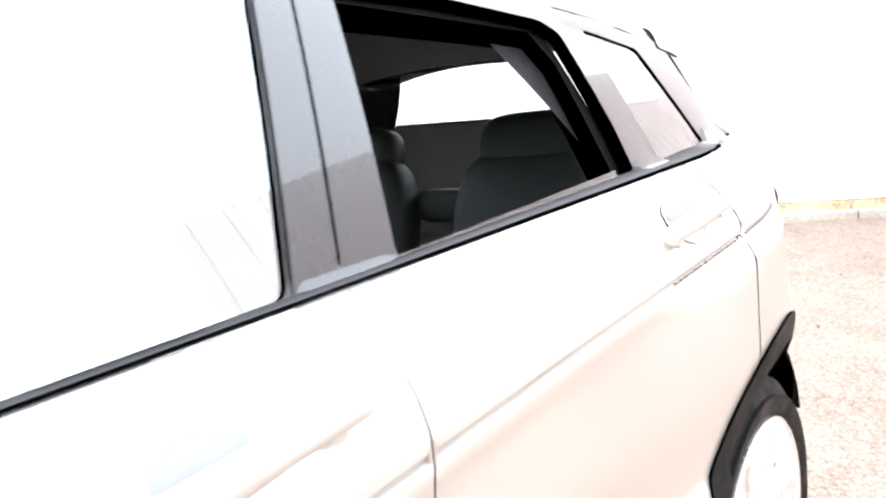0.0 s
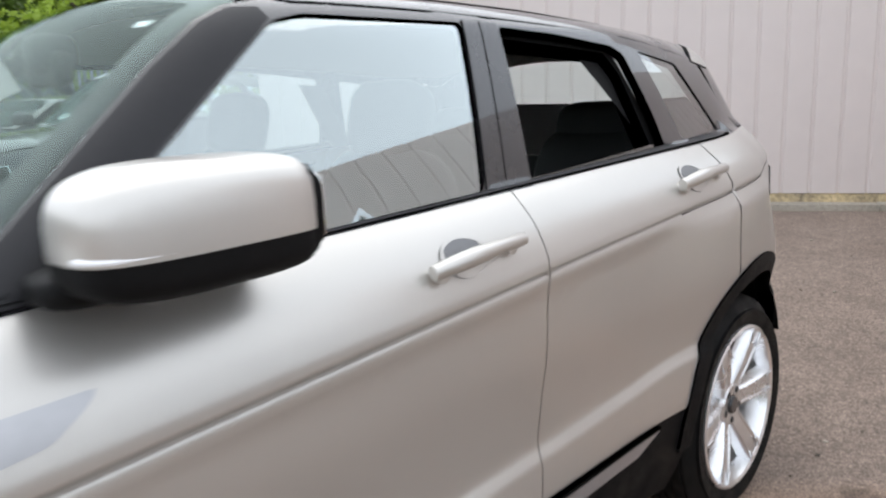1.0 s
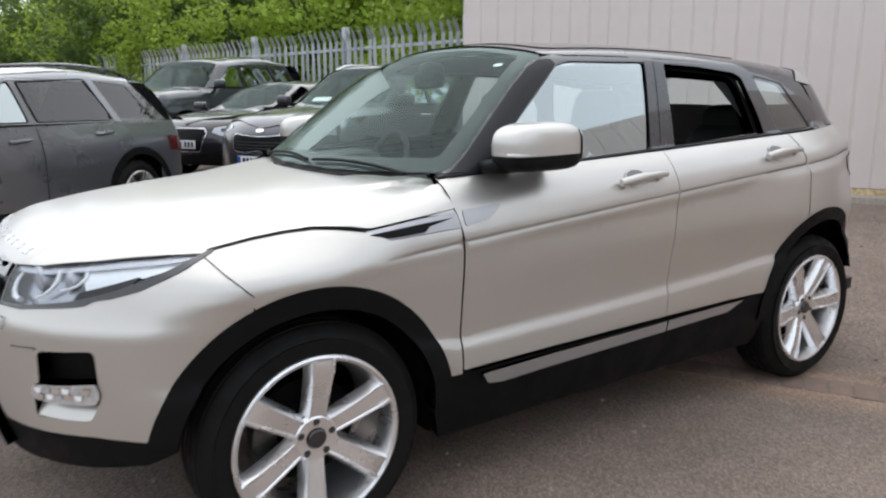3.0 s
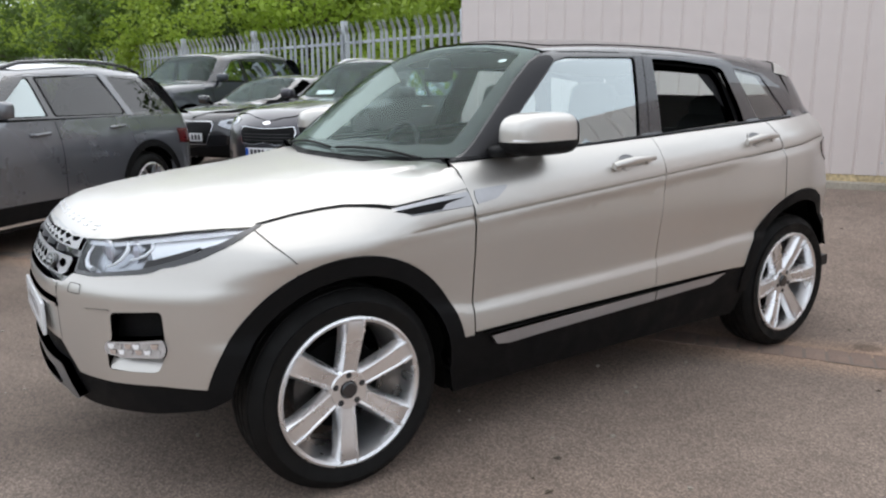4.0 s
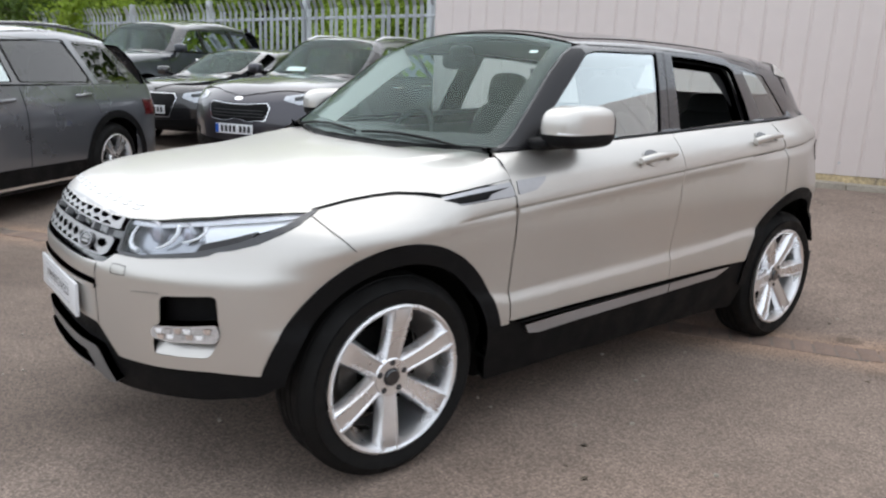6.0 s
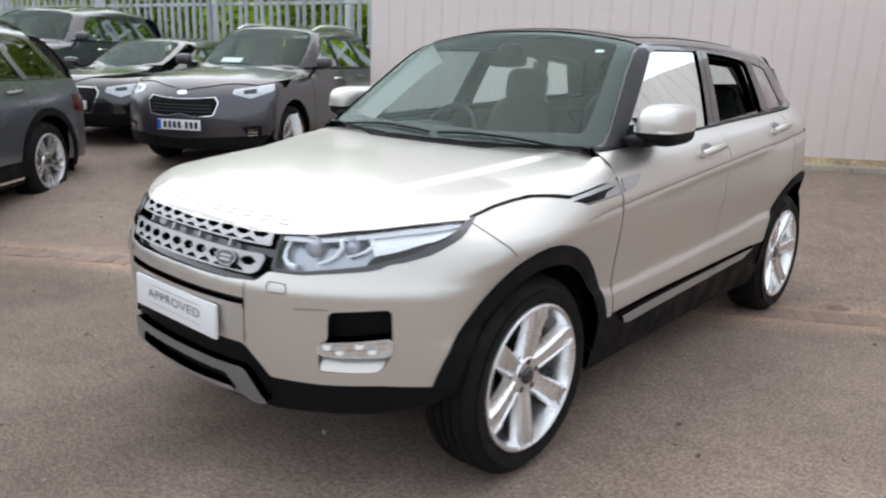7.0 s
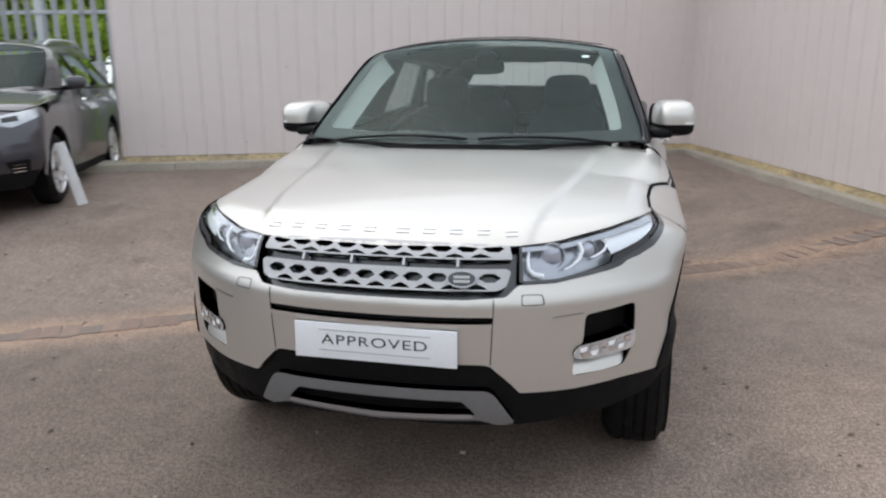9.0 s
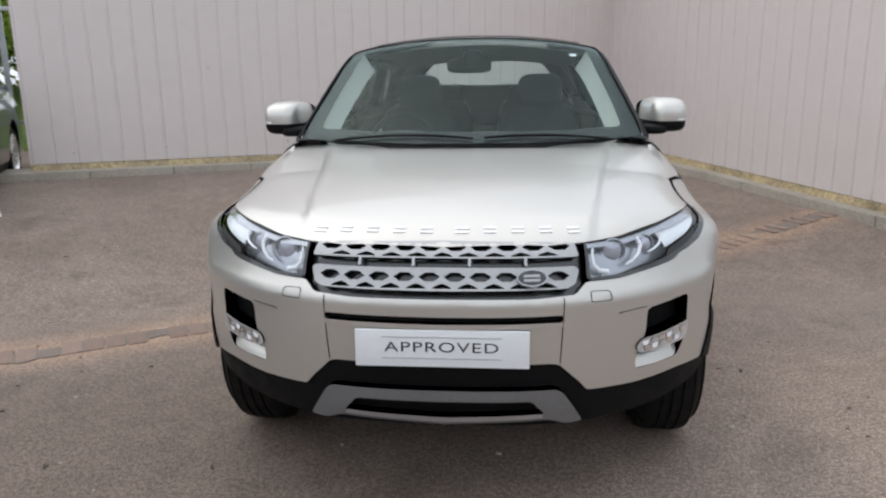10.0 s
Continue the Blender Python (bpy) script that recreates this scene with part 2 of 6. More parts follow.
class Shape:
    def solve(self, place, lo, hi):
        """The parameter between lo (inside) and hi (outside) at which place(p) meets the body."""
        lo, hi = np.array(lo, float), np.array(hi, float)
        for _ in range(30):
            mid = (lo + hi) / 2
            out = self.f(*place(mid)) > 0
            lo, hi = np.where(out, lo, mid), np.where(out, mid, hi)
        return (lo + hi) / 2
    def normal(self, p):
        e = 1e-4
        x, y, z = p.T
        g = np.stack([self.f(x + e, y, z) - self.f(x - e, y, z), self.f(x, y + e, z) - self.f(x, y - e, z), self.f(x, y, z + e) - self.f(x, y, z - e)], 1)
        return g / np.linalg.norm(g, axis=1)[:, None]
    def point(self, view, uv):
        """Points of the body by two coordinates: side (y, z), top (x, y), wrap (degrees round the nose, z), over (y, degrees from the top)."""
        a, b = np.asarray(uv, float).T
        one = np.ones_like(a)
        if view == "side":
            place = lambda r: (r, a, b); r = self.solve(place, 0 * one, 1.3 * one)
        elif view == "top":
            place = lambda r: (a, b, r); r = self.solve(place, .7 * one, 2.2 * one)
        elif view == "wrap":
            s, c = np.sin(np.radians(a)), np.cos(np.radians(a))
            place = lambda r: (r * s, self.nose - r * c, b); r = self.solve(place, .2 * one, 2.2 * one)
        elif view == "stern":
            s, c = np.sin(np.radians(a)), np.cos(np.radians(a))
            place = lambda r: (r * s, self.stern + r * c, b); r = self.solve(place, .1 * one, 2.2 * one)
        else:
            s, c = np.sin(np.radians(b)), np.cos(np.radians(b))
            place = lambda r: (r * s, a, .75 + r * c); r = self.solve(place, 0 * one, 1.6 * one)
        return np.stack([np.broadcast_to(q, a.shape) for q in place(r)], 1)
class Hero(Shape):
    nose, stern, cabin = .3, 2.4, True
    belt = staticmethod(lambda y: 1.115 + .042 * y)
    crease = staticmethod(lambda y: .888 + .078 * y)
    plan = staticmethod(curve((-1.2, -.07), (-.5, -.012), (0, .012), (.55, -.006), (1.6, .0), (2.55, .012), (2.8, -.012), (3.06, -.07), (3.3, -.16)))
    low = staticmethod(curve((.1, .80), (.30, .885), (.44, .915), (.52, .925), (.597, .922), (.642, .907), (.72, .915), (.86, .936), (1.0, .94)))
    up = staticmethod(curve((-.05, .944), (0, .938), (.003, .931), (.016, .9385), (.03, .938), (.06, .931), (.13, .900), (.19, .858), (.215, .835)))
    shoulder = staticmethod(curve((-.05, .944), (0, .943), (.04, .938), (.13, .900), (.19, .858), (.215, .835)))
    house = staticmethod(curve((.3, .843), (.6, .836), (1.2, .831), (2.2, .811), (2.8, .760), (3.2, .68)))
    roof = staticmethod(curve((.8, 1.55), (1.05, 1.588), (1.3, 1.605), (1.6, 1.612), (1.9, 1.609), (2.2, 1.598), (2.6, 1.573), (3.0, 1.535), (3.3, 1.49)))
    hood = staticmethod(curve((-.9, .88), (-.78, .95), (-.65, .995), (-.45, 1.035), (-.2, 1.068), (.1, 1.095), (.35, 1.113), (.55, 1.122), (.8, 1.13)))
    face = staticmethod(curve((.1, -.68), (.22, -.765), (.34, -.822), (.46, -.850), (.60, -.860), (.70, -.863), (.762, -.863), (.784, -.858), (.80, -.848), (.82, -.836), (.86, -.817), (.93, -.785), (1.0, -.73), (1.1, -.61)))
    ridge_rise = staticmethod(curve((.3, -.058), (.51, -.048), (1.55, -.008), (1.9, .010), (2.3, .045), (3.0, .05)))
    def side(self, y, z):
        zb, zc = self.belt(y), self.crease(y)
        below = self.low(np.minimum(z - self.ridge_rise(np.clip(y, .3, 3.0)) * np.clip(1 - abs(z - .62) / .22, 0, 1) * np.clip((y - .35) / .2, 0, 1), 1.0))
        hip = np.clip((y - 2.02) / .36, 0, 1) * np.clip((3.1 - y) / .35, 0, 1)
        below = below + .020 * hip * hip * (3 - 2 * hip) - .006 * np.clip((y - .6) / .3, 0, 1) * np.clip((2.25 - y) / .3, 0, 1)
        q = np.clip((z - zc) / (zb - zc), -.3, 1.2) * .215
        fade = np.clip((y - .22) / .16, 0, 1)
        mid = self.shoulder(q) * (1 - fade) + self.up(q) * fade
        w = np.clip((z - (zc - .045)) / .045, 0, 1); w = w * w * (3 - 2 * w)
        body = below * (1 - w) + mid * w
        g = np.clip((z - .89) / .10, 0, 1)
        body = body - curve((2.5, 0), (2.7, .012), (2.9, .042), (3.1, .045), (3.4, .045))(np.maximum(y, 2.5)) * np.clip((z - .80) / .22, 0, 1)
        body = body - .05 * g * g * (3 - 2 * g) * np.clip((.30 - y) / .45, 0, 1)
        slope = curve((.4, .52), (1.2, .455), (2.2, .44), (3.0, .56))(y)
        over = self.house(y) - (z - zb) * slope * (.82 + .5 * (z - zb))
        return np.where(z > zb, over, np.minimum(body + self.plan(y), 2))
    def top(self, x, y):
        ax = abs(x)
        hood = self.hood(y) - .05 * (ax / .85) ** 2.2 * np.clip((.55 - y) / .5, .12, 1)
        flank = np.clip((ax - .66) / .10, 0, 1)
        hood = hood + flank * np.clip(y - .42, 0, 1) * (.35 if self.cabin else 0)
        w = np.clip((ax - (.545 + .16 * y)) / .034, 0, 1)
        hood = hood - .0105 * w * w * (3 - 2 * w) * np.clip((.62 - y) / .2, 0, 1)
        screen = 1.115 + (y - .33) * .70 - .02 * np.clip(y - .33, 0, 1) ** 2 - .175 * ax ** 2.1
        roof = self.roof(y) - .056 * (ax / .62) ** 2.2
        k = .06
        over = -smax(-screen, -roof, k)
        return np.maximum(hood, over) if self.cabin else hood
    def ridge(self, y):
        """Where the windscreen meets the side: half width and height at y."""
        lo, hi = 1.05, 1.62
        for _ in range(30):
            z = (lo + hi) / 2
            if float(self.top(self.side(np.array(y), np.array(z)), np.array(y))) > z:
                lo = z
            else:
                hi = z
        return float(self.side(np.array(y), np.array(lo))), lo
    def front(self, x, z):
        return self.face(z) + .018 + .562 * abs(x) ** 2.85
    def rear(self, x, z):
        return curve((.2, 3.36), (.45, 3.44), (.75, 3.43), (1.0, 3.40), (1.15, 3.34), (1.5, 3.13), (1.7, 2.98))(z) - .42 * abs(x) ** 2.4
    def f(self, x, y, z):
        s = abs(x) - self.side(y, z)
        t = (z - self.top(x, y)) * .9
        k = .13 - .08 * np.clip((y - .1) / .4, 0, 1)
        g = smax(s, t, k)
        g = smax(g, (self.front(x, z) - y) * .8, .07)
        return smax(g, (y - self.rear(x, z)) * .8, .10)


class Plain(Shape):
    """A parked car by its main sizes (metres; the front axle is at y = 0)."""

    def __init__(self, half, front, base, back, nose_z, cowl, screen, roof_z, belt, tail, rake=0.35, slope=0.5):
        self.half, self.belt_z, self.slope = half, belt, slope
        self.nose, self.stern = 0.3, base - 0.3
        rear = base + back
        (cy, cz), (sy, sz) = cowl, screen
        self.hood = curve((-front - 0.1, nose_z - 0.1), (-front + 0.06, nose_z), (-front + 0.3, nose_z + 0.4 * (cz - nose_z)), (cy - 0.25, cz - 0.02), (cy + 0.3, cz + 0.01))
        self.line = (cy - 0.12, cz, (sz - cz) / (sy - cy + 0.12))
        self.roof = curve((sy - 0.3, sz - 0.03), (sy + 0.1, sz + 0.01), (0.5 * (sy + rear) - 0.1, roof_z), (rear - 0.5, tail), (rear, tail - 0.08))
        self.face = curve((0.1, -front + 0.15), (0.3, -front + 0.02), (0.5, -front), (nose_z - 0.15, -front + 0.03), (nose_z, -front + 0.12), (nose_z + 0.2, -front + 0.4))
        self.back = curve((0.1, rear - 0.12), (0.45, rear), (0.8, rear), (belt, rear - 0.05), (tail, rear - 0.05 - rake), (tail + 0.2, rear - 0.1 - rake))
        self.prof = curve((0.1, -0.09), (0.3, -0.03), (0.5, -0.002), (0.75, 0.0), (0.9, -0.012), (belt, -0.07))

    def f(self, x, y, z):
        ax = abs(x)
        w = self.half + self.prof(np.minimum(z, self.belt_z)) - np.maximum(z - self.belt_z, 0) * self.slope
        s = ax - w
        a, b, c = self.line
        over = -smax(-(b + (y - a) * c - 0.45 * ax ** 3.4), -(self.roof(y) - 0.06 * (ax / 0.62) ** 2.2), 0.06)
        t = (z - np.maximum(self.hood(y) - 0.06 * (ax / 0.85) ** 2.4, over)) * 0.9
        g = smax(s, t, np.where(y < 0.7, 0.12, 0.07))
        g = smax(g, (self.face(z) + 0.45 * ax ** 2.4 - y) * 0.8, 0.08)
        return smax(g, (y - self.back(z) + 0.3 * ax ** 2.4) * 0.8, 0.09)

UNIT = {"side": (1, 1), "top": (1, 1), "wrap": (0.0185, 1), "stern": (0.0185, 1), "over": (1, 0.013)}


def patch(name, shape, view, outline, mat, parent, side=1, off=0.0, depth=0.015, step=0.03, holes=(), r=0.0, label="", hole_r=0.0, extra=None):
    """A panel of a car's skin: an outline laid on the body, with turned-in edges."""
    unit = np.array(UNIT[view])
    rim = rounded(outline, r, step, unit) * unit
    cuts = [rounded(h, hole_r, step, unit) * unit for h in holes]
    lo, hi = rim.min(0), rim.max(0)
    gx, gy = np.meshgrid(np.arange(lo[0] + step / 2, hi[0], step), np.arange(lo[1] + step / 2, hi[1], step))
    g = np.stack([gx.ravel(), gy.ravel()], 1)
    g = g[inside(g, rim)]
    for h in cuts:
        g = g[~inside(g, h)]
    loops = [rim] + cuts
    edge = np.concatenate(loops)
    chains = []
    for row in extra or ():
        ok = inside(row, rim)
        for h in cuts:
            ok &= ~inside(row, h)
        ok &= np.min(np.linalg.norm(row[:, None] - edge[None], axis=2), axis=1) > 0.006
        chains.append((row, ok))
        if len(g):
            g = g[np.min(np.linalg.norm(g[:, None] - row[None], axis=2), axis=1) > 0.011]
    if len(g):
        near = np.min(np.linalg.norm(g[:, None] - edge[None], axis=2), axis=1) if len(g) * len(edge) < 8e6 else np.full(len(g), 1.0)
        g = g[near > step * 0.45]
    pts = np.concatenate(loops + [g])
    lines, k = [], 0
    for q in loops:
        lines += [(k + i, k + (i + 1) % len(q)) for i in range(len(q))]
        k += len(q)
    for row, ok in chains:
        ids = np.cumsum(ok) - 1 + len(pts)
        lines += [(int(ids[i]), int(ids[i + 1])) for i in range(len(row) - 1) if ok[i] and ok[i + 1]]
        pts = np.concatenate([pts, row[ok]])
    res = mathutils_cdt([Vector(p) for p in pts], lines, [], 0, 1e-6)
    uv = np.array([tuple(p) for p in res[0]])
    tri = np.array([t for t in res[2]])
    mid = uv[tri].mean(1)
    keep = inside(mid, rim)
    for h in cuts:
        keep &= ~inside(mid, h)
    tri = tri[keep]
    pos = shape.point(view, uv / unit)
    nor = shape.normal(pos)
    pos = pos + nor * off
    mir = np.array([side, 1, 1])
    face_n = np.cross(pos[tri[:, 1]] - pos[tri[:, 0]], pos[tri[:, 2]] - pos[tri[:, 0]])
    flip = (face_n * nor[tri[:, 0]]).sum(1) < 0
    tri[flip] = tri[flip][:, ::-1]
    v, n, faces = [pos], [nor], [tuple(t) for t in tri]
    count = len(pos)
    if depth:
        for q in loops:
            p = shape.point(view, q / unit)
            nn = shape.normal(p)
            p = p + nn * off
            m = len(q)
            v += [p, p - nn * depth]
            out = np.roll(p, -1, 0) - np.roll(p, 1, 0)
            out = np.cross(out, nn)
            out /= np.linalg.norm(out, axis=1)[:, None] + 1e-9
            n += [out, out]
            faces += [(count + i, count + (i + 1) % m, count + m + (i + 1) % m, count + m + i) for i in range(m)]
            count += 2 * m
    v, n = np.concatenate(v) * mir, np.concatenate(n) * mir
    if side < 0:
        faces = [t[::-1] for t in faces]
    me = bpy.data.meshes.new(name)
    me.from_pydata(v.tolist(), [], faces)
    for p in me.polygons:
        p.use_smooth = True
    idx = np.empty(len(me.loops), int)
    me.loops.foreach_get("vertex_index", idx)
    me.normals_split_custom_set(n[idx].tolist())
    return link(name, me, mat, parent, label)


def sym(pts):
    """An outline that is given from the middle outwards, mirrored: the first coordinate changes sign."""
    return list(pts) + [(-a, b) for a, b in reversed(pts) if abs(a) > 1e-6]


def symo(pts):
    return list(pts) + [(a, -b) for a, b in reversed(pts) if abs(b) > 1e-6]


def arc(cy, cz, r, n, t0, t1):
    return [(cy + r * math.cos(radians(t)), cz + r * math.sin(radians(t))) for t in np.linspace(t0, t1, n)]


# ---- wheels ----
def wheel(parent, x, y, z, side, radius, width, rim, spokes, kind, turn=0.0, alloy=None, meshes={}):
    """One wheel; its outer face looks to +x (side 1) or -x."""
    alloy = alloy or ALLOY
    key = (radius, rim, spokes, kind)
    if key not in meshes:
        w, R, r = width, radius, rim
        tyre = Solid().lathe([(-w + 0.01, r - 0.012), (-w, r + 0.03), (-w + 0.005, R - 0.045), (-w + 0.03, R - 0.008), (-w + 0.055, R), (-w + 0.075, R), (-w + 0.077, R - 0.007), (-w + 0.085, R - 0.007), (-w + 0.087, R), (-w / 2 - 0.006, R), (-w / 2 - 0.004, R - 0.007), (-w / 2 + 0.004, R - 0.007), (-w / 2 + 0.006, R), (-0.087, R), (-0.085, R - 0.007), (-0.077, R - 0.007), (-0.075, R), (-0.055, R - 0.001), (-0.045, R - 0.003), (-0.044, R - 0.008), (-0.040, R - 0.009), (-0.038, R - 0.006), (-0.03, R - 0.009), (-0.008, R - 0.045), (0.002, r + 0.055), (-0.002, r + 0.025), (-0.012, r + 0.004), (-0.016, r - 0.014)], 72)
        tyre = tyre.mesh("tyre", smooth=50)
        barrel = Solid().lathe([(-0.020, r + 0.004), (-0.004, r + 0.004), (0.0, r - 0.004), (-0.006, r - 0.014), (-0.03, r - 0.022), (-0.12, r - 0.04), (-w, r - 0.03)], 72).mesh("rim", smooth=40)
        hub = 0.066
        sp = Solid()
        if kind == "six":
            # flat-faced spokes, wider at the rim, with a cut-out near the end
            for k in range(spokes):
                m = Matrix.Rotation(2 * math.pi * k / spokes, 4, "X")
                secs = [(0.045, 0.034, -0.040, -0.085), (0.085, 0.034, -0.030, -0.075), (0.14, 0.036, -0.018, -0.062), (r - 0.065, 0.040, -0.008, -0.05), (r - 0.022, 0.043, -0.006, -0.045), (r - 0.004, 0.044, -0.010, -0.04)]
                vs, q = [], 10
                for rr, h, x0, x1 in secs:
                    g = x0 - (0.005 if 0.06 < rr < r - 0.03 else 0.0)
                    vs += [m @ Vector(c) for c in ((x0 - 0.010, -h, rr), (x0, -h + 0.007, rr), (x0, -h + 0.012, rr), (g, -h + 0.016, rr), (g, h - 0.016, rr), (x0, h - 0.012, rr), (x0, h - 0.007, rr), (x0 - 0.010, h, rr), (x1, h + 0.008, rr), (x1, -h - 0.008, rr))]
                fs = [(q * i + a, q * i + (a + 1) % q, q * i + q + (a + 1) % q, q * i + q + a) for i in range(len(secs) - 1) for a in range(q)]
                sp.add(vs, fs + [tuple(range(q)), tuple(range(q * len(secs) - q, q * len(secs)))])
                for d in (-1, 1):
                    sp.box(-0.006, 0.000, d * 0.030 - 0.004, d * 0.030 + 0.004, r - 0.055, r - 0.012, m)
        else:
            for k in range(spokes):
                for d in (-1, 1):
                    m = Matrix.Rotation(2 * math.pi * (k + 0.14 * d) / spokes, 4, "X")
                    m2 = Matrix.Rotation(2 * math.pi * (k + 0.14 * d + 0.10) / spokes, 4, "X")
                    vs = []
                    for rr, h, x0, x1, mm in ((0.05, 0.012, -0.035, -0.08, m), (0.13, 0.013, -0.02, -0.06, m), (r - 0.006, 0.017, -0.008, -0.04, m2)):
                        vs += [mm @ Vector(p) for p in ((x0, -h, rr), (x0, h, rr), (x1, h + 0.004, rr), (x1, -h - 0.004, rr))]
                    sp.add(vs, [(4 * i + a, 4 * i + (a + 1) % 4, 4 * i + 4 + (a + 1) % 4, 4 * i + 4 + a) for i in range(2) for a in range(4)] + [(0, 1, 2, 3), (8, 9, 10, 11)])
        sp.lathe([(-0.09, hub + 0.012), (-0.045, hub + 0.012), (-0.032, hub), (-0.034, 0.034), (-0.040, 0.030), (-0.05, 0.001)], 40)
        sp = sp.mesh("spokes", bevel=0.0, smooth=30)
        cap = Solid().lathe([(-0.05, 0.031), (-0.028, 0.030), (-0.024, 0.026), (-0.023, 0.0005)], 32).mesh("centre_cap")
        nut = Solid().lathe([(-0.06, 0.0135), (-0.026, 0.0135), (-0.022, 0.010), (-0.022, 0.0005)], 6).mesh("wheel_nut", smooth=20)
        disc = Solid().lathe([(-0.125, 0.001), (-0.125, 0.165), (-0.145, 0.165), (-0.145, 0.001)], 48).lathe([(-0.10, 0.07), (-0.125, 0.09), (-0.14, 0.09)], 32).mesh("brake_disc")
        cal = Solid().prism(ring(0, 0, 0.178, 0.178, 10, 150, 215) + ring(0, 0, 0.10, 0.10, 10, 215, 150), -0.16, -0.10, Matrix(((0, 0, 1, 0), (1, 0, 0, 0), (0, 1, 0, 0), (0, 0, 0, 1)))).mesh("brake_caliper", bevel=0.006)
        meshes[key] = (tyre, barrel, sp, cap, nut, disc, cal)
    tyre, barrel, sp, cap, nut, disc, cal = meshes[key]
    mats = (RUBBER, alloy, alloy, BLACK_GLOSS, DARK_PLASTIC, SEAM_BLACK, STEEL_DARK)
    for me, mat in zip(meshes[key], mats):
        if not me.materials:
            me.materials.append(mat)
    base = Matrix.Translation((x, y, z)) @ (Matrix() if side > 0 else Matrix.Rotation(math.pi, 4, "Z")) @ Matrix.Rotation(radians(turn), 4, "X")
    top = new("wheel", tyre)
    top.name, top.parent, top.matrix_local = "wheel", parent, base
    for nm, me in (("rim", barrel), ("spokes", sp), ("centre_cap", cap), ("brake_disc", disc), ("brake_caliper", cal)):
        o = new(nm, me)
        o.parent = top
        if nm == "brake_caliper":
            o.matrix_local = Matrix.Rotation(-radians(turn), 4, "X")
    for k in range(5):
        o = new("wheel_nut", nut)
        o.parent = top
        a = 2 * math.pi * (k + 0.3) / 5
        o.matrix_local = Matrix.Translation((-0.008, 0.054 * math.cos(a), 0.054 * math.sin(a)))
    return top

# ---- the yard ----
ASPHALT = bpy.data.materials.new("worn_asphalt")
ASPHALT.use_nodes = True


# centre, width, raggedness, grain of the edge, tone factor (above 1 is brighter)
# the broad first entry paints shade before the car, the last a lit patch
STAINS_AND_SHADE = ((-1.5, -1.0, 1.9, 1.6, 0.9, 0.72), (-2.7, -0.5, 0.55, 0.7, 1.6, 0.80), (-0.4, -1.0, 0.5, 0.8, 2.5, 0.82), (1.2, 3.0, 0.07, 0.16, 7.0, 0.55), (1.55, 2.55, 0.12, 0.3, 5.0, 0.78), (-3.6, 2.4, 0.45, 0.6, 2.2, 0.82), (-2.9, 1.9, 0.10, 0.25, 6.0, 0.7), (1.9, 4.1, 0.25, 0.5, 4.0, 0.74), (2.4, 3.2, 0.12, 0.35, 6.0, 0.72), (1.4, 4.9, 0.3, 0.5, 3.0, 0.8), (2.6, 4.9, 0.2, 0.4, 5.0, 0.76), (0.6, 6.2, 0.4, 0.6, 2.5, 0.82), (1.9, 0.1, 0.9, 0.9, 1.1, 1.2))


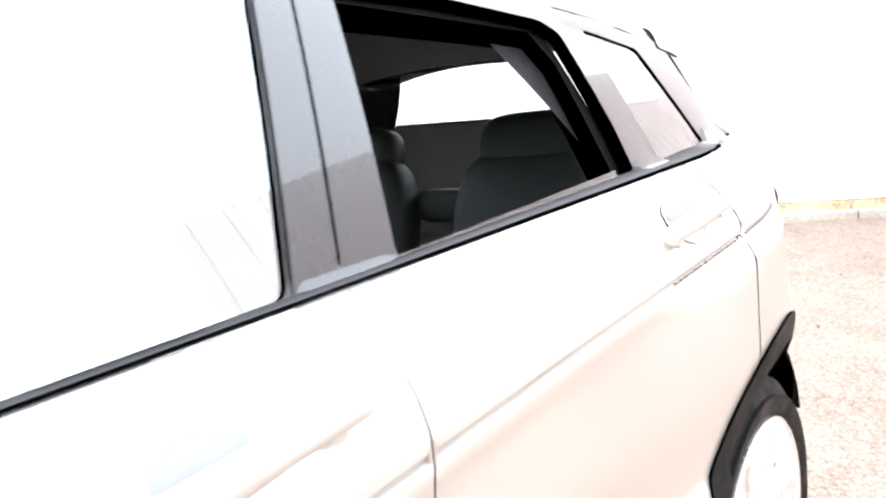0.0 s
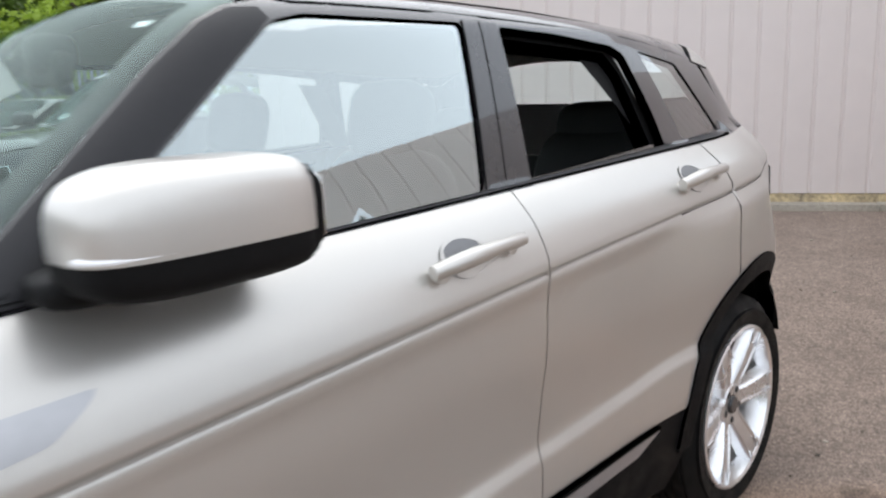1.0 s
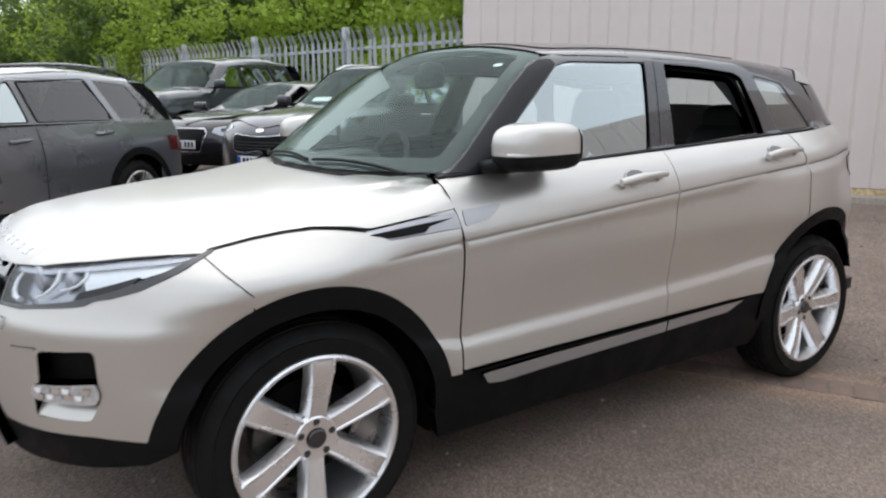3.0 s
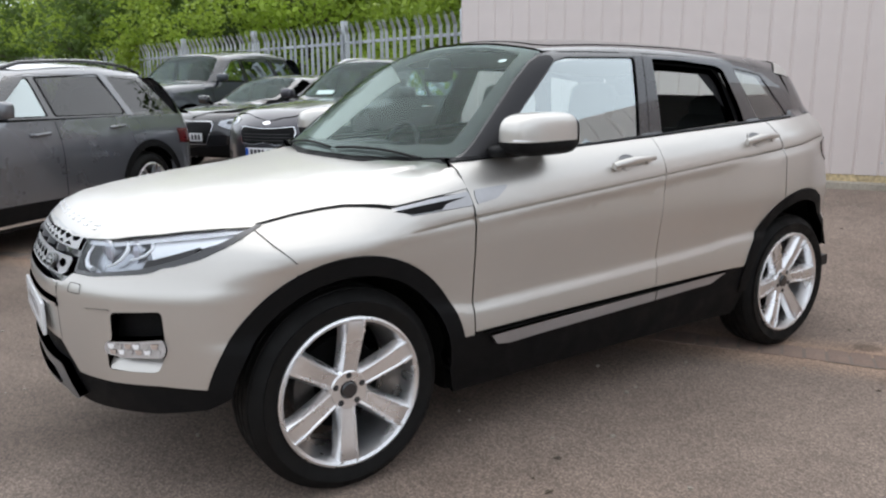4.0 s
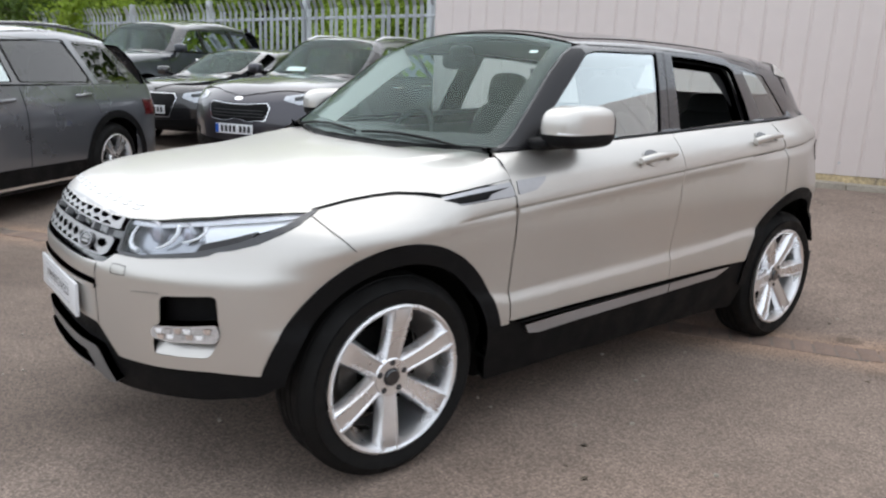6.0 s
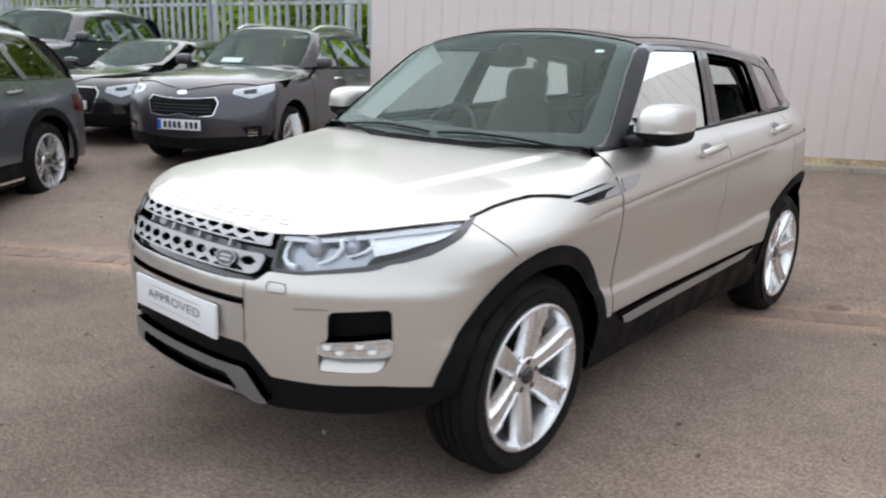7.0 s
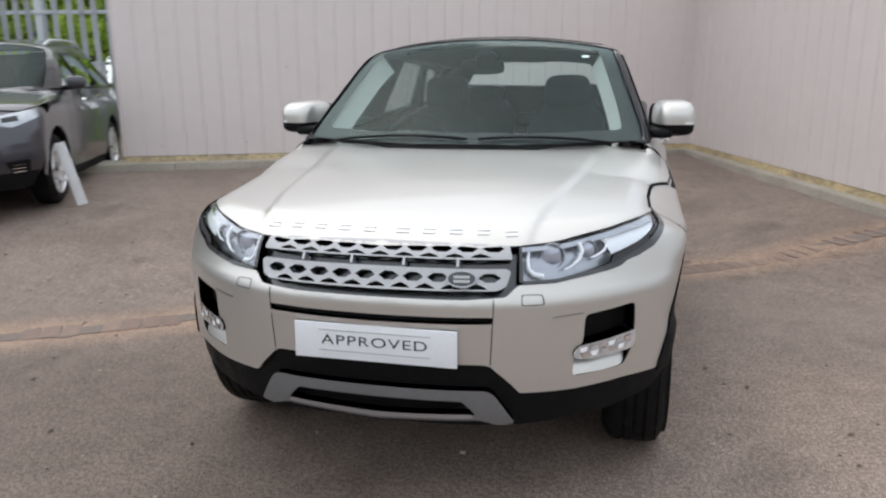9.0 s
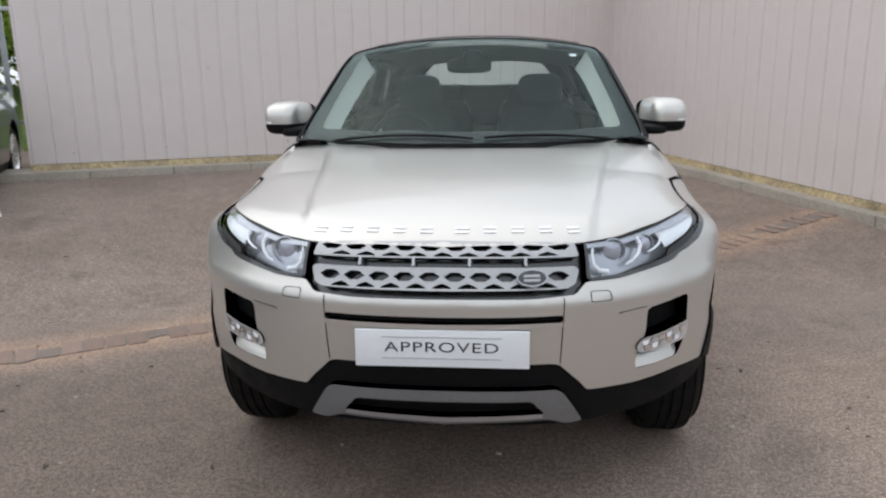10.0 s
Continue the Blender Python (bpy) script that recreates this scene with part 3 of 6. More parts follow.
def asphalt():
    n, ln = ASPHALT.node_tree.nodes, ASPHALT.node_tree.links
    b = n["Principled BSDF"]
    tc = n.new("ShaderNodeTexCoord")

    def tex(kind, scale, detail=6.0):
        t = n.new(kind)
        t.inputs["Scale"].default_value = scale
        if "Detail" in t.inputs:
            t.inputs["Detail"].default_value = detail
        ln.new(tc.outputs["Object"], t.inputs["Vector"])
        return t

    def ramp(src, a, b2, ca, cb):
        r = n.new("ShaderNodeValToRGB")
        r.color_ramp.elements[0].position, r.color_ramp.elements[1].position = a, b2
        r.color_ramp.elements[0].color, r.color_ramp.elements[1].color = (*ca, 1), (*cb, 1)
        ln.new(src, r.inputs["Fac"])
        return r

    def mul(a, c):
        m = n.new("ShaderNodeMix")
        m.data_type, m.blend_type = "RGBA", "MULTIPLY"
        m.inputs["Factor"].default_value = 1.0
        ln.new(a, m.inputs[6])
        ln.new(c, m.inputs[7])
        return m.outputs[2]

    big = ramp(tex("ShaderNodeTexNoise", 0.45).outputs["Fac"], 0.32, 0.7, (0.216, 0.167, 0.138), (0.275, 0.218, 0.184))
    mid = ramp(tex("ShaderNodeTexNoise", 2.3, 10).outputs["Fac"], 0.32, 0.66, (0.90, 0.895, 0.89), (1.06, 1.055, 1.05))
    grit = ramp(tex("ShaderNodeTexNoise", 120.0, 3).outputs["Fac"], 0.36, 0.64, (0.58, 0.58, 0.58), (1.38, 1.37, 1.35))
    stain = ramp(tex("ShaderNodeTexNoise", 1.1, 10).outputs["Fac"], 0.62, 0.74, (1, 1, 1), (0.70, 0.69, 0.68))
    spot = ramp(tex("ShaderNodeTexVoronoi", 9.0).outputs["Distance"], 0.05, 0.13, (0.6, 0.59, 0.57), (1, 1, 1))
    chip = ramp(tex("ShaderNodeTexVoronoi", 30.0).outputs["Distance"], 0.06, 0.12, (2.0, 1.95, 1.86), (1, 1, 1))
    patchy = ramp(tex("ShaderNodeTexNoise", 9.0, 8).outputs["Fac"], 0.36, 0.62, (0.91, 0.905, 0.90), (1.05, 1.045, 1.04))
    coarse = ramp(tex("ShaderNodeTexNoise", 48.0, 4).outputs["Fac"], 0.38, 0.60, (0.76, 0.755, 0.75), (1.15, 1.145, 1.14))
    fleck = ramp(tex("ShaderNodeTexVoronoi", 38.0).outputs["Distance"], 0.10, 0.17, (1.9, 1.87, 1.82), (1, 1, 1))
    pit = ramp(tex("ShaderNodeTexVoronoi", 24.0).outputs["Distance"], 0.10, 0.17, (0.36, 0.35, 0.34), (1, 1, 1))
    col = mul(mul(mul(mul(mul(mul(mul(mul(mul(big.outputs[0], mid.outputs[0]), grit.outputs[0]), stain.outputs[0]), spot.outputs[0]), chip.outputs[0]), patchy.outputs[0]), coarse.outputs[0]), pit.outputs[0]), fleck.outputs[0])
    # a broad sandy stain along the joint that crosses the yard
    dot, off, dist, edge, ragged, amount = [n.new("ShaderNodeVectorMath")] + [n.new("ShaderNodeMath") for _ in range(2)] + [n.new("ShaderNodeMapRange"), tex("ShaderNodeTexNoise", 1.7, 8), n.new("ShaderNodeMath")]
    dot.operation, dot.inputs[1].default_value = "DOT_PRODUCT", (-0.521, 0.853, 0)
    off.operation, off.inputs[1].default_value = "SUBTRACT", 1.717
    dist.operation, amount.operation, amount.use_clamp = "ABSOLUTE", "MULTIPLY", True
    edge.inputs["From Min"].default_value, edge.inputs["From Max"].default_value = 0.10, 0.36
    edge.inputs["To Min"].default_value, edge.inputs["To Max"].default_value = 1.5, 0.0
    for p, q in ((tc.outputs["Object"], dot.inputs[0]), (dot.outputs["Value"], off.inputs[0]), (off.outputs[0], dist.inputs[0]), (dist.outputs[0], edge.inputs["Value"]), (edge.outputs[0], amount.inputs[0]), (ragged.outputs["Fac"], amount.inputs[1])):
        ln.new(p, q)
    sandy = ramp(amount.outputs[0], 0.05, 0.75, (1, 1, 1), (1.55, 1.38, 1.22))
    col = mul(col, sandy.outputs[0])
    # old oily stains, plus broad shade and a brighter pool painted in, with ragged edges
    for x, y, wide, rag, scale, dark in STAINS_AND_SHADE:
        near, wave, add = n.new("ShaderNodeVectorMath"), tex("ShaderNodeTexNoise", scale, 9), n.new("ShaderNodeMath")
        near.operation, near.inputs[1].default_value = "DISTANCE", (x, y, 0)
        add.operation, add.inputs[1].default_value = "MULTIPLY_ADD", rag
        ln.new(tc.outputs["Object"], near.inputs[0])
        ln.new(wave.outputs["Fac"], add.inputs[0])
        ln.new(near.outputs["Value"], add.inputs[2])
        blotch = ramp(add.outputs[0], 0.0, 1.0, (dark, dark * .985, dark * .97), (1, 1, 1))
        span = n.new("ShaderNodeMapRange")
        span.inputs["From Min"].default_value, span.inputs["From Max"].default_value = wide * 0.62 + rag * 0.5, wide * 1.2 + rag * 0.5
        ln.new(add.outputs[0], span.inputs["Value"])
        ln.new(span.outputs[0], blotch.inputs["Fac"])
        col = mul(col, blotch.outputs[0])
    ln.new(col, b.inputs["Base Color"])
    b.inputs["Roughness"].default_value = 0.82
    bn = n.new("ShaderNodeBump")
    bn.inputs["Strength"].default_value, bn.inputs["Distance"].default_value = 0.45, 0.006
    ln.new(tex("ShaderNodeTexNoise", 140.0, 5).outputs["Fac"], bn.inputs["Height"])
    ln.new(bn.outputs[0], b.inputs["Normal"])


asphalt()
CLADDING = material("grey_painted_steel_cladding", (0.69, 0.62, 0.595), 0.5, 0.0, 0.0, 0.03, 0.6, 6.0)
CONCRETE = material("weathered_concrete", (0.37, 0.335, 0.28), 0.9, 0, 0, 0.28, 2.5, 40, 0.5, 60)
MOSS = material("moss_stained_plinth", (0.42, 0.33, 0.19), 0.9, 0, 0, 0.65, 3.2, 30, 0.6, 50)
GALV = material("galvanised_steel", (0.45, 0.475, 0.49), 0.5, 0.5, 0, 0.18, 6, 50, 0.1, 60, 0.12)
GRASS = material("grass", (0.18, 0.26, 0.065), 0.9, 0, 0, 0.45, 1.2, 25, 0.8, 30)
LEAF = material("leaves", (0.31, 0.42, 0.055), 0.55, 0, 0, 0.35, 0.9, 5.0, spread=0.1)
LEAF_DARK = material("dark_leaves", (0.10, 0.16, 0.03), 0.6, 0, 0, 0.4, 0.9, 5.0, spread=0.1)
for leafy in (LEAF, LEAF_DARK, GRASS):
    nt = leafy.node_tree
    thin, both = nt.nodes.new("ShaderNodeBsdfTranslucent"), nt.nodes.new("ShaderNodeMixShader")
    both.inputs[0].default_value = 0.4
    nt.links.new(nt.nodes["Principled BSDF"].inputs["Base Color"].links[0].from_socket, thin.inputs["Color"])
    nt.links.new(nt.nodes["Principled BSDF"].outputs[0], both.inputs[1])
    nt.links.new(thin.outputs[0], both.inputs[2])
    nt.links.new(both.outputs[0], nt.nodes["Material Output"].inputs["Surface"])
BARK = material("bark", (0.09, 0.07, 0.05), 0.9, 0, 0, 0.35, 5, 40, 0.8, 40)
SETT = material("pinkish_worn_brick", (0.26, 0.185, 0.148), 0.9, 0, 0, 0.22, 9.0, 90, 0.5, 120, 0.13)
SAND = material("sandy_worn_joint", (0.205, 0.165, 0.138), 0.92, 0, 0, 0.25, 2.0, 60, 0.5, 120)

CORNER = Vector((1.65, 8.58, 0))
BACK_DIR = Vector((-math.cos(radians(28.57)), -math.sin(radians(28.57)), 0))
SIDE_DIR = Vector((math.sin(radians(19.1)), -math.cos(radians(19.1)), 0))


def lay(x, y):
    """Height of the yard: level where the silver car stands, rising beyond the brick gutter to the walls."""
    d = max(-0.521 * x + 0.853 * y - 2.317, 0.0)
    rise = 0.42 * (1 - math.exp(-(min(d, 40) / 2.6) ** 1.5))
    rise += 0.012 * min(max(-x - 5, 0), 15) * min(d, 1)
    # the strip before the side wall climbs to its kerb
    away = (x - CORNER.x) * SIDE_DIR.y - (y - CORNER.y) * SIDE_DIR.x
    near = max(1 - max(away, 0) / 2.2, 0) * min(max((y - 2) / 1.5, 0), 1)
    return max(rise, (wall_foot(x, y) + 0.03) * near * near * (3 - 2 * near))


def wall_foot(x, y):
    return 0.30 - 0.02132 * (x - 1.65) + 0.02302 * (y - 8.58)


def lift(ob, height):
    """Raises each vertex of a mesh by a height that depends on its place."""
    for v in ob.data.vertices:
        v.co.z += height(v.co.x, v.co.y)
    return ob


def build_ground():
    xs = [-400, -150, -60, -30, -20] + [-15 + 0.5 * k for k in range(56)] + [16, 25, 60, 150, 400]
    s, n = Solid(), len(xs)
    s.v = [(x, y, lay(x, y)) for y in xs for x in xs]
    s.f = [(j * n + i, j * n + i + 1, j * n + n + i + 1, j * n + n + i) for j in range(n - 1) for i in range(n - 1)]
    me = bpy.data.meshes.new("ground")
    me.from_pydata(s.v, [], s.f)
    for q in me.polygons:
        q.use_smooth = True
    tagged(link("ground", me, ASPHALT), "worn brownish grey asphalt yard with stains, painted light and shade, and loose grit", "ground", kind="structure")
    # worn sandy joint that crosses the yard, with a row of bricks laid across it
    rnd = random.Random(5)
    s = Solid()
    a, b = Vector((-4.6, -0.80, 0)), Vector((4.6, 4.82, 0))
    d = (b - a).normalized()
    w = Vector((-d.y, d.x, 0))
    n = 150
    left, right = [], []
    up = lambda q: Vector((q.x, q.y, lay(q.x, q.y) + 0.004))
    for i in range(n + 1):
        p = a + (b - a) * i / n + w * 0.03 * math.sin(i * 0.31)
        h = 0.045 + 0.04 * rnd.random()
        left.append(up(p + w * h))
        right.append(up(p - w * (h + 0.03 * rnd.random())))
    s.add(left + right, [(i, i + 1, n + 2 + i, n + 1 + i) for i in range(n)])
    joint = tagged(s.part("ground_joint", SAND, smooth=0), "worn row of pinkish bricks and sand crossing the asphalt", "ground", kind="structure")
    me = Solid().box(-.050, .050, -.102, .102, -.02, .006).mesh("brick", bevel=0.005)
    me.materials.append(SETT)
    k = 0.4
    while k < 10.2:
        p = a + d * k
        if rnd.random() < (0.95 if 5.6 < k < 8.2 else 0.75):
            o = new("brick", me)
            o.parent = joint
            o.matrix_local = Matrix.Translation((p.x, p.y, lay(p.x, p.y) + rnd.uniform(-.002, .001))) @ Matrix.Rotation(math.atan2(d.y, d.x) + rnd.uniform(-.03, .03), 4, "Z")
        k += 0.110


def build_litter():
    """Dark leaf bits and pale stone chips lying about the yard."""
    rnd = random.Random(17)
    for name, mat, count, size, label in (("leaf_litter", BARK, 230, 0.016, "small dark dead leaf bits lying on the asphalt"), ("stone_chips", CONCRETE, 260, 0.007, "small pale stone chips lying on the asphalt")):
        s = Solid()
        for _ in range(count):
            x, y = rnd.uniform(-4.5, 5.0), rnd.uniform(-3.2, 7.0)
            k = size * rnd.uniform(0.5, 1.5)
            m = Matrix.Translation((x, y, lay(x, y) + 0.002)) @ Matrix.Rotation(rnd.uniform(0, 6.28), 4, "Z")
            if mat is BARK:
                s.add([m @ Vector(p) for p in ((-k, 0, 0.001), (0, -0.45 * k, 0.006), (1.1 * k, 0, 0.002), (0, 0.5 * k, 0.007))], [(0, 1, 2), (0, 2, 3)])
            else:
                s.box(-k, k, -0.6 * k, 0.6 * k, -0.002, 0.7 * k, m)
        tagged(s.part(name, mat, smooth=0), label, "litter", kind="stuff")


def clad_wall(name, start, along, length, height, flip, label):
    """Trapezoid steel sheet on a thick wall; the ribs are real folds."""
    up = Vector((0, 0, 1))
    out = along.cross(up) * flip
    pitch, d = length / round(length / 0.236), 0.011
    prof, x = [], 0.0
    while x < length - 0.01:
        for q, h in ((0.0, 0), (0.214, 0), (0.222, -d), (0.240, -d), (0.25, 0)):
            if q < 0.25:
                prof.append((x + q * pitch / 0.25, h))
        x += pitch
    prof.append((x, 0))
    z0, z1 = 0.185, height
    n = len(prof)
    vs = [start + along * a + out * (b + 0.03) + up * z for z in (z0, z1) for a, b in prof]
    vs += [start + along * a - out * 0.25 + up * z for z in (z0, z1) for a in (0, x)]
    q = 2 * n
    fs = [(i, i + 1, n + i + 1, n + i) for i in range(n - 1)]
    fs += [(q, q + 1, q + 3, q + 2), (0, n, q + 2, q), (n - 1, 2 * n - 1, q + 3, q + 1)]
    me = Solid().add(vs, fs)
    ob = me.part(name, CLADDING, smooth=0)
    return tagged(lift(ob, wall_foot), label, "wall", kind="structure")


def build_walls():
    back_len, side_len = 7.80, 5.67
    clad_wall("wall_back", CORNER + BACK_DIR * 0.0, BACK_DIR, back_len, 4.6, -1, "pale grey ribbed steel cladding wall with marks near its foot")
    clad_wall("wall_side", CORNER, SIDE_DIR, side_len, 3.1, 1, "pale grey ribbed steel cladding wall beside the yard")
    rnd = random.Random(3)
    for start, along, length, sgn, nm in ((CORNER, BACK_DIR, back_len, -1, "back"), (CORNER, SIDE_DIR, side_len, 1, "side")):
        out = along.cross(Vector((0, 0, 1))) * sgn
        n = int(length / 0.12)
        s = Solid()
        for z0, z1, o0, o1 in ((0.10, 0.20, -0.2, 0.035),):
            top, foot = [], []
            for i in range(n + 1):
                p = start + along * (length * i / n)
                j = 0.008 * rnd.random()
                top.append(p + out * (o1 - 0.02) + Vector((0, 0, z1)))
                foot.append(p + out * (o1 + 0.012 + j) + Vector((0, 0, z0)))
            m = n + 1
            s.add(top + foot + [p + out * -0.2 for p in top], [(i, i + 1, m + i + 1, m + i) for i in range(n)] + [(2 * m + i, 2 * m + i + 1, i + 1, i) for i in range(n)])
        tagged(lift(s.part("plinth_" + nm, MOSS, smooth=0), wall_foot), "yellow mossy strip along the wall foot", "plinth", kind="structure")
        kerb = Solid()
        k = 0.0
        while k < length + (1.5 if nm == "back" else 0):
            w = 0.90
            m = Matrix((( along.x, out.x, 0, start.x), (along.y, out.y, 0, start.y), (0, 0, 1, 0), (0, 0, 0, 1)))
            kerb.box(k + 0.006, k + w, -0.25, 0.19 + 0.012 * rnd.random(), -0.35, 0.108 + 0.006 * rnd.random(), m)
            k += w
        tagged(lift(kerb.part("kerb_" + nm, CONCRETE, bevel=0.012), wall_foot), "low weathered concrete kerb under the wall", "kerb", kind="structure")
    # screws and dents of the cladding
    for dist, z in ((0.45, 0.30), (1.45, 0.33), (2.9, 0.35), (2.0, 1.25), (5.0, 0.32)):
        p = CORNER + BACK_DIR * (7.80 - dist)
        z += wall_foot(p.x, p.y)
        out = -BACK_DIR.cross(Vector((0, 0, 1)))
        s = Solid().lathe([(0, 0.013), (0.006, 0.012), (0.01, 0.006), (0.01, 0.0005)], 12, Matrix.Translation(p + out * 0.03 + Vector((0, 0, z))) @ out.to_track_quat("X", "Z").to_matrix().to_4x4())
        tagged(s.part("wall_screw", GALV), "pale cladding screw cap on the wall", "screw", "cladding screws", kind="structure")


def build_fence(p0, u, face, length, label, wide=0.96, tall=1.01):
    m0 = Matrix(((u.x, face.x, 0, p0.x), (u.y, face.y, 0, p0.y), (0, 0, 1, 0), (0, 0, 0, 1)))
    f = new("palisade_fence")
    f.matrix_world = Matrix.Translation((0, 0, wall_foot(p0.x, p0.y))) @ m0 @ Matrix.Diagonal((wide, wide, tall, 1))
    tagged(f, label, "fence")
    # pale: a W-section with a three-pointed head bent outwards
    prof = [(-0.034, 0.0), (-0.026, 0.012), (-0.010, 0.004), (0.0, 0.016), (0.010, 0.004), (0.026, 0.012), (0.034, 0.0)]
    zs = [0.12, 1.98, 2.10]
    pale = Solid()
    for j, z in enumerate(zs):
        pale.v += [(a, b + (0.05 if j == 2 else 0), z) for a, b in prof]
    heads = [(-0.026, 0.085, 2.175), (0.0, 0.095, 2.21), (0.026, 0.085, 2.175)]
    pale.v += heads
    n = len(prof)
    pale.f += [(j * n + i, j * n + i + 1, (j + 1) * n + i + 1, (j + 1) * n + i) for j in range(2) for i in range(n - 1)]
    k = 2 * n
    pale.f += [(k, k + 1, 3 * n), (k + 1, k + 2, 3 * n), (k + 2, k + 3, 3 * n + 1), (k + 3, k + 4, 3 * n + 1), (k + 4, k + 5, 3 * n + 2), (k + 5, k + 6, 3 * n + 2)]
    me = pale.mesh("pale", smooth=0)
    me.materials.append(GALV)
    rnd = random.Random(2)
    x = 0.08
    while x < length:
        o = new("pale", me)
        o.parent = f
        o.matrix_local = pose(x, 0.03, 0, rnd.uniform(-0.6, 0.6), rnd.uniform(-0.5, 0.5), rnd.uniform(-2, 2))
        x += 0.155
    post = Solid().box(-0.055, 0.055, -0.05, 0.02, 0, 2.22).mesh("fence_post", bevel=0.004)
    post.materials.append(GALV)
    x = 0.98
    while x < length:
        o = new("fence_post", post)
        o.parent = f
        o.matrix_local = pose(x, 0.0, 0)
        x += 2.56
    for z in (0.45, 1.83):
        Solid().box(-0.02, length, -0.012, 0.028, z - 0.025, z + 0.025).part("rail", GALV, f, bevel=0.004)


def build_bank(p0, u, face):
    rnd = random.Random(8)
    s = Solid()
    nx, ny = 60, 14
    for j in range(ny):
        for i in range(nx):
            d = j / (ny - 1) * 9
            x = -4.5 + i / (nx - 1) * 50
            p = p0 + u * x - face * (0.35 + d)
            s.v.append((p.x, p.y, 0.40 + 0.11 * d + 0.05 * rnd.random() * min(d, 1)))
    s.f += [(j * nx + i, j * nx + i + 1, (j + 1) * nx + i + 1, (j + 1) * nx + i) for j in range(ny - 1) for i in range(nx - 1)]
    tagged(s.part("grass_bank", GRASS, smooth=60), "rough green grass bank behind the fence", "grass", kind="stuff")
    blades = Solid()
    for _ in range(14000):
        d = 9 * rnd.random() ** 1.3
        p = p0 + u * rnd.uniform(-4.0, 32) - face * (0.36 + d)
        z, h, a = 0.40 + 0.11 * d, rnd.uniform(0.12, 0.42), rnd.uniform(0, 6.28)
        c, q = Vector((math.cos(a), math.sin(a), 0)) * 0.014, Vector((rnd.uniform(-0.12, 0.12), rnd.uniform(-0.12, 0.12), h))
        blades.add([Vector((p.x, p.y, z)) - c, Vector((p.x, p.y, z)) + c, Vector((p.x, p.y, z)) + q], [(0, 1, 2)])
    me = bpy.data.meshes.new("long_grass")
    me.from_pydata(blades.v, [], blades.f)
    tagged(link("long_grass", me, GRASS), "long unmown grass on the bank", "grass", kind="stuff")


def tree_mesh(seed, height, spread, leaves, size):
    rnd = random.Random(seed)
    wood, tips = Solid(), []
    trunk = [Vector((0.12 * math.sin(k), 0.1 * math.cos(1.7 * k), height * 0.5 * k / 5)) for k in range(6)]
    wood.tube(trunk, lambda t: 0.14 * (1 - 0.55 * t), 8)
    for i in range(16):
        t = rnd.uniform(0.25, 1.0)
        p = trunk[0].lerp(trunk[-1], t)
        a, l = rnd.uniform(0, 6.28), spread * rnd.uniform(0.55, 1.0)
        q = p + Vector((math.cos(a) * l, math.sin(a) * l, l * rnd.uniform(0.2, 1.0)))
        mid = p.lerp(q, 0.5) + Vector((rnd.uniform(-.2, .2), rnd.uniform(-.2, .2), 0.2))
        wood.tube([p, mid, q], lambda t: 0.05 * (1 - 0.8 * t), 6)
        tips += [q, mid, p.lerp(q, 0.8)]
    for i in range(30):
        a, r, z = rnd.uniform(0, 6.28), spread * math.sqrt(rnd.random()), rnd.uniform(0.12, 1.0) * height
        k = math.sqrt(max(1 - (z / height - 0.5) ** 2 * 2.4, 0.12))
        tips.append(Vector((math.cos(a) * r * k, math.sin(a) * r * k, z)))
    v, f = [], []
    per = leaves // len(tips)
    for c in tips:
        rad = rnd.uniform(0.35, 0.8)
        for _ in range(per):
            o = Vector((rnd.gauss(0, 1), rnd.gauss(0, 1), rnd.gauss(0, 0.75)))
            p = c + o.normalized() * rad * rnd.random() ** 0.4
            d = Vector((rnd.gauss(0, 1), rnd.gauss(0, 1), rnd.gauss(0, 0.6) - 0.3)).normalized()
            s = size * rnd.uniform(0.6, 1.3)
            w = d.orthogonal().normalized()
            w = (Matrix.Rotation(rnd.uniform(0, 6.28), 3, d) @ w) * s * 0.36
            k = len(v)
            v += [p - d * s * 0.5, p + w, p + d * s * 0.5, p - w]
            f.append((k, k + 1, k + 2, k + 3))
    me = bpy.data.meshes.new("crown")
    me.from_pydata([tuple(q) for q in v], [], f)
    return wood.mesh("trunk"), me


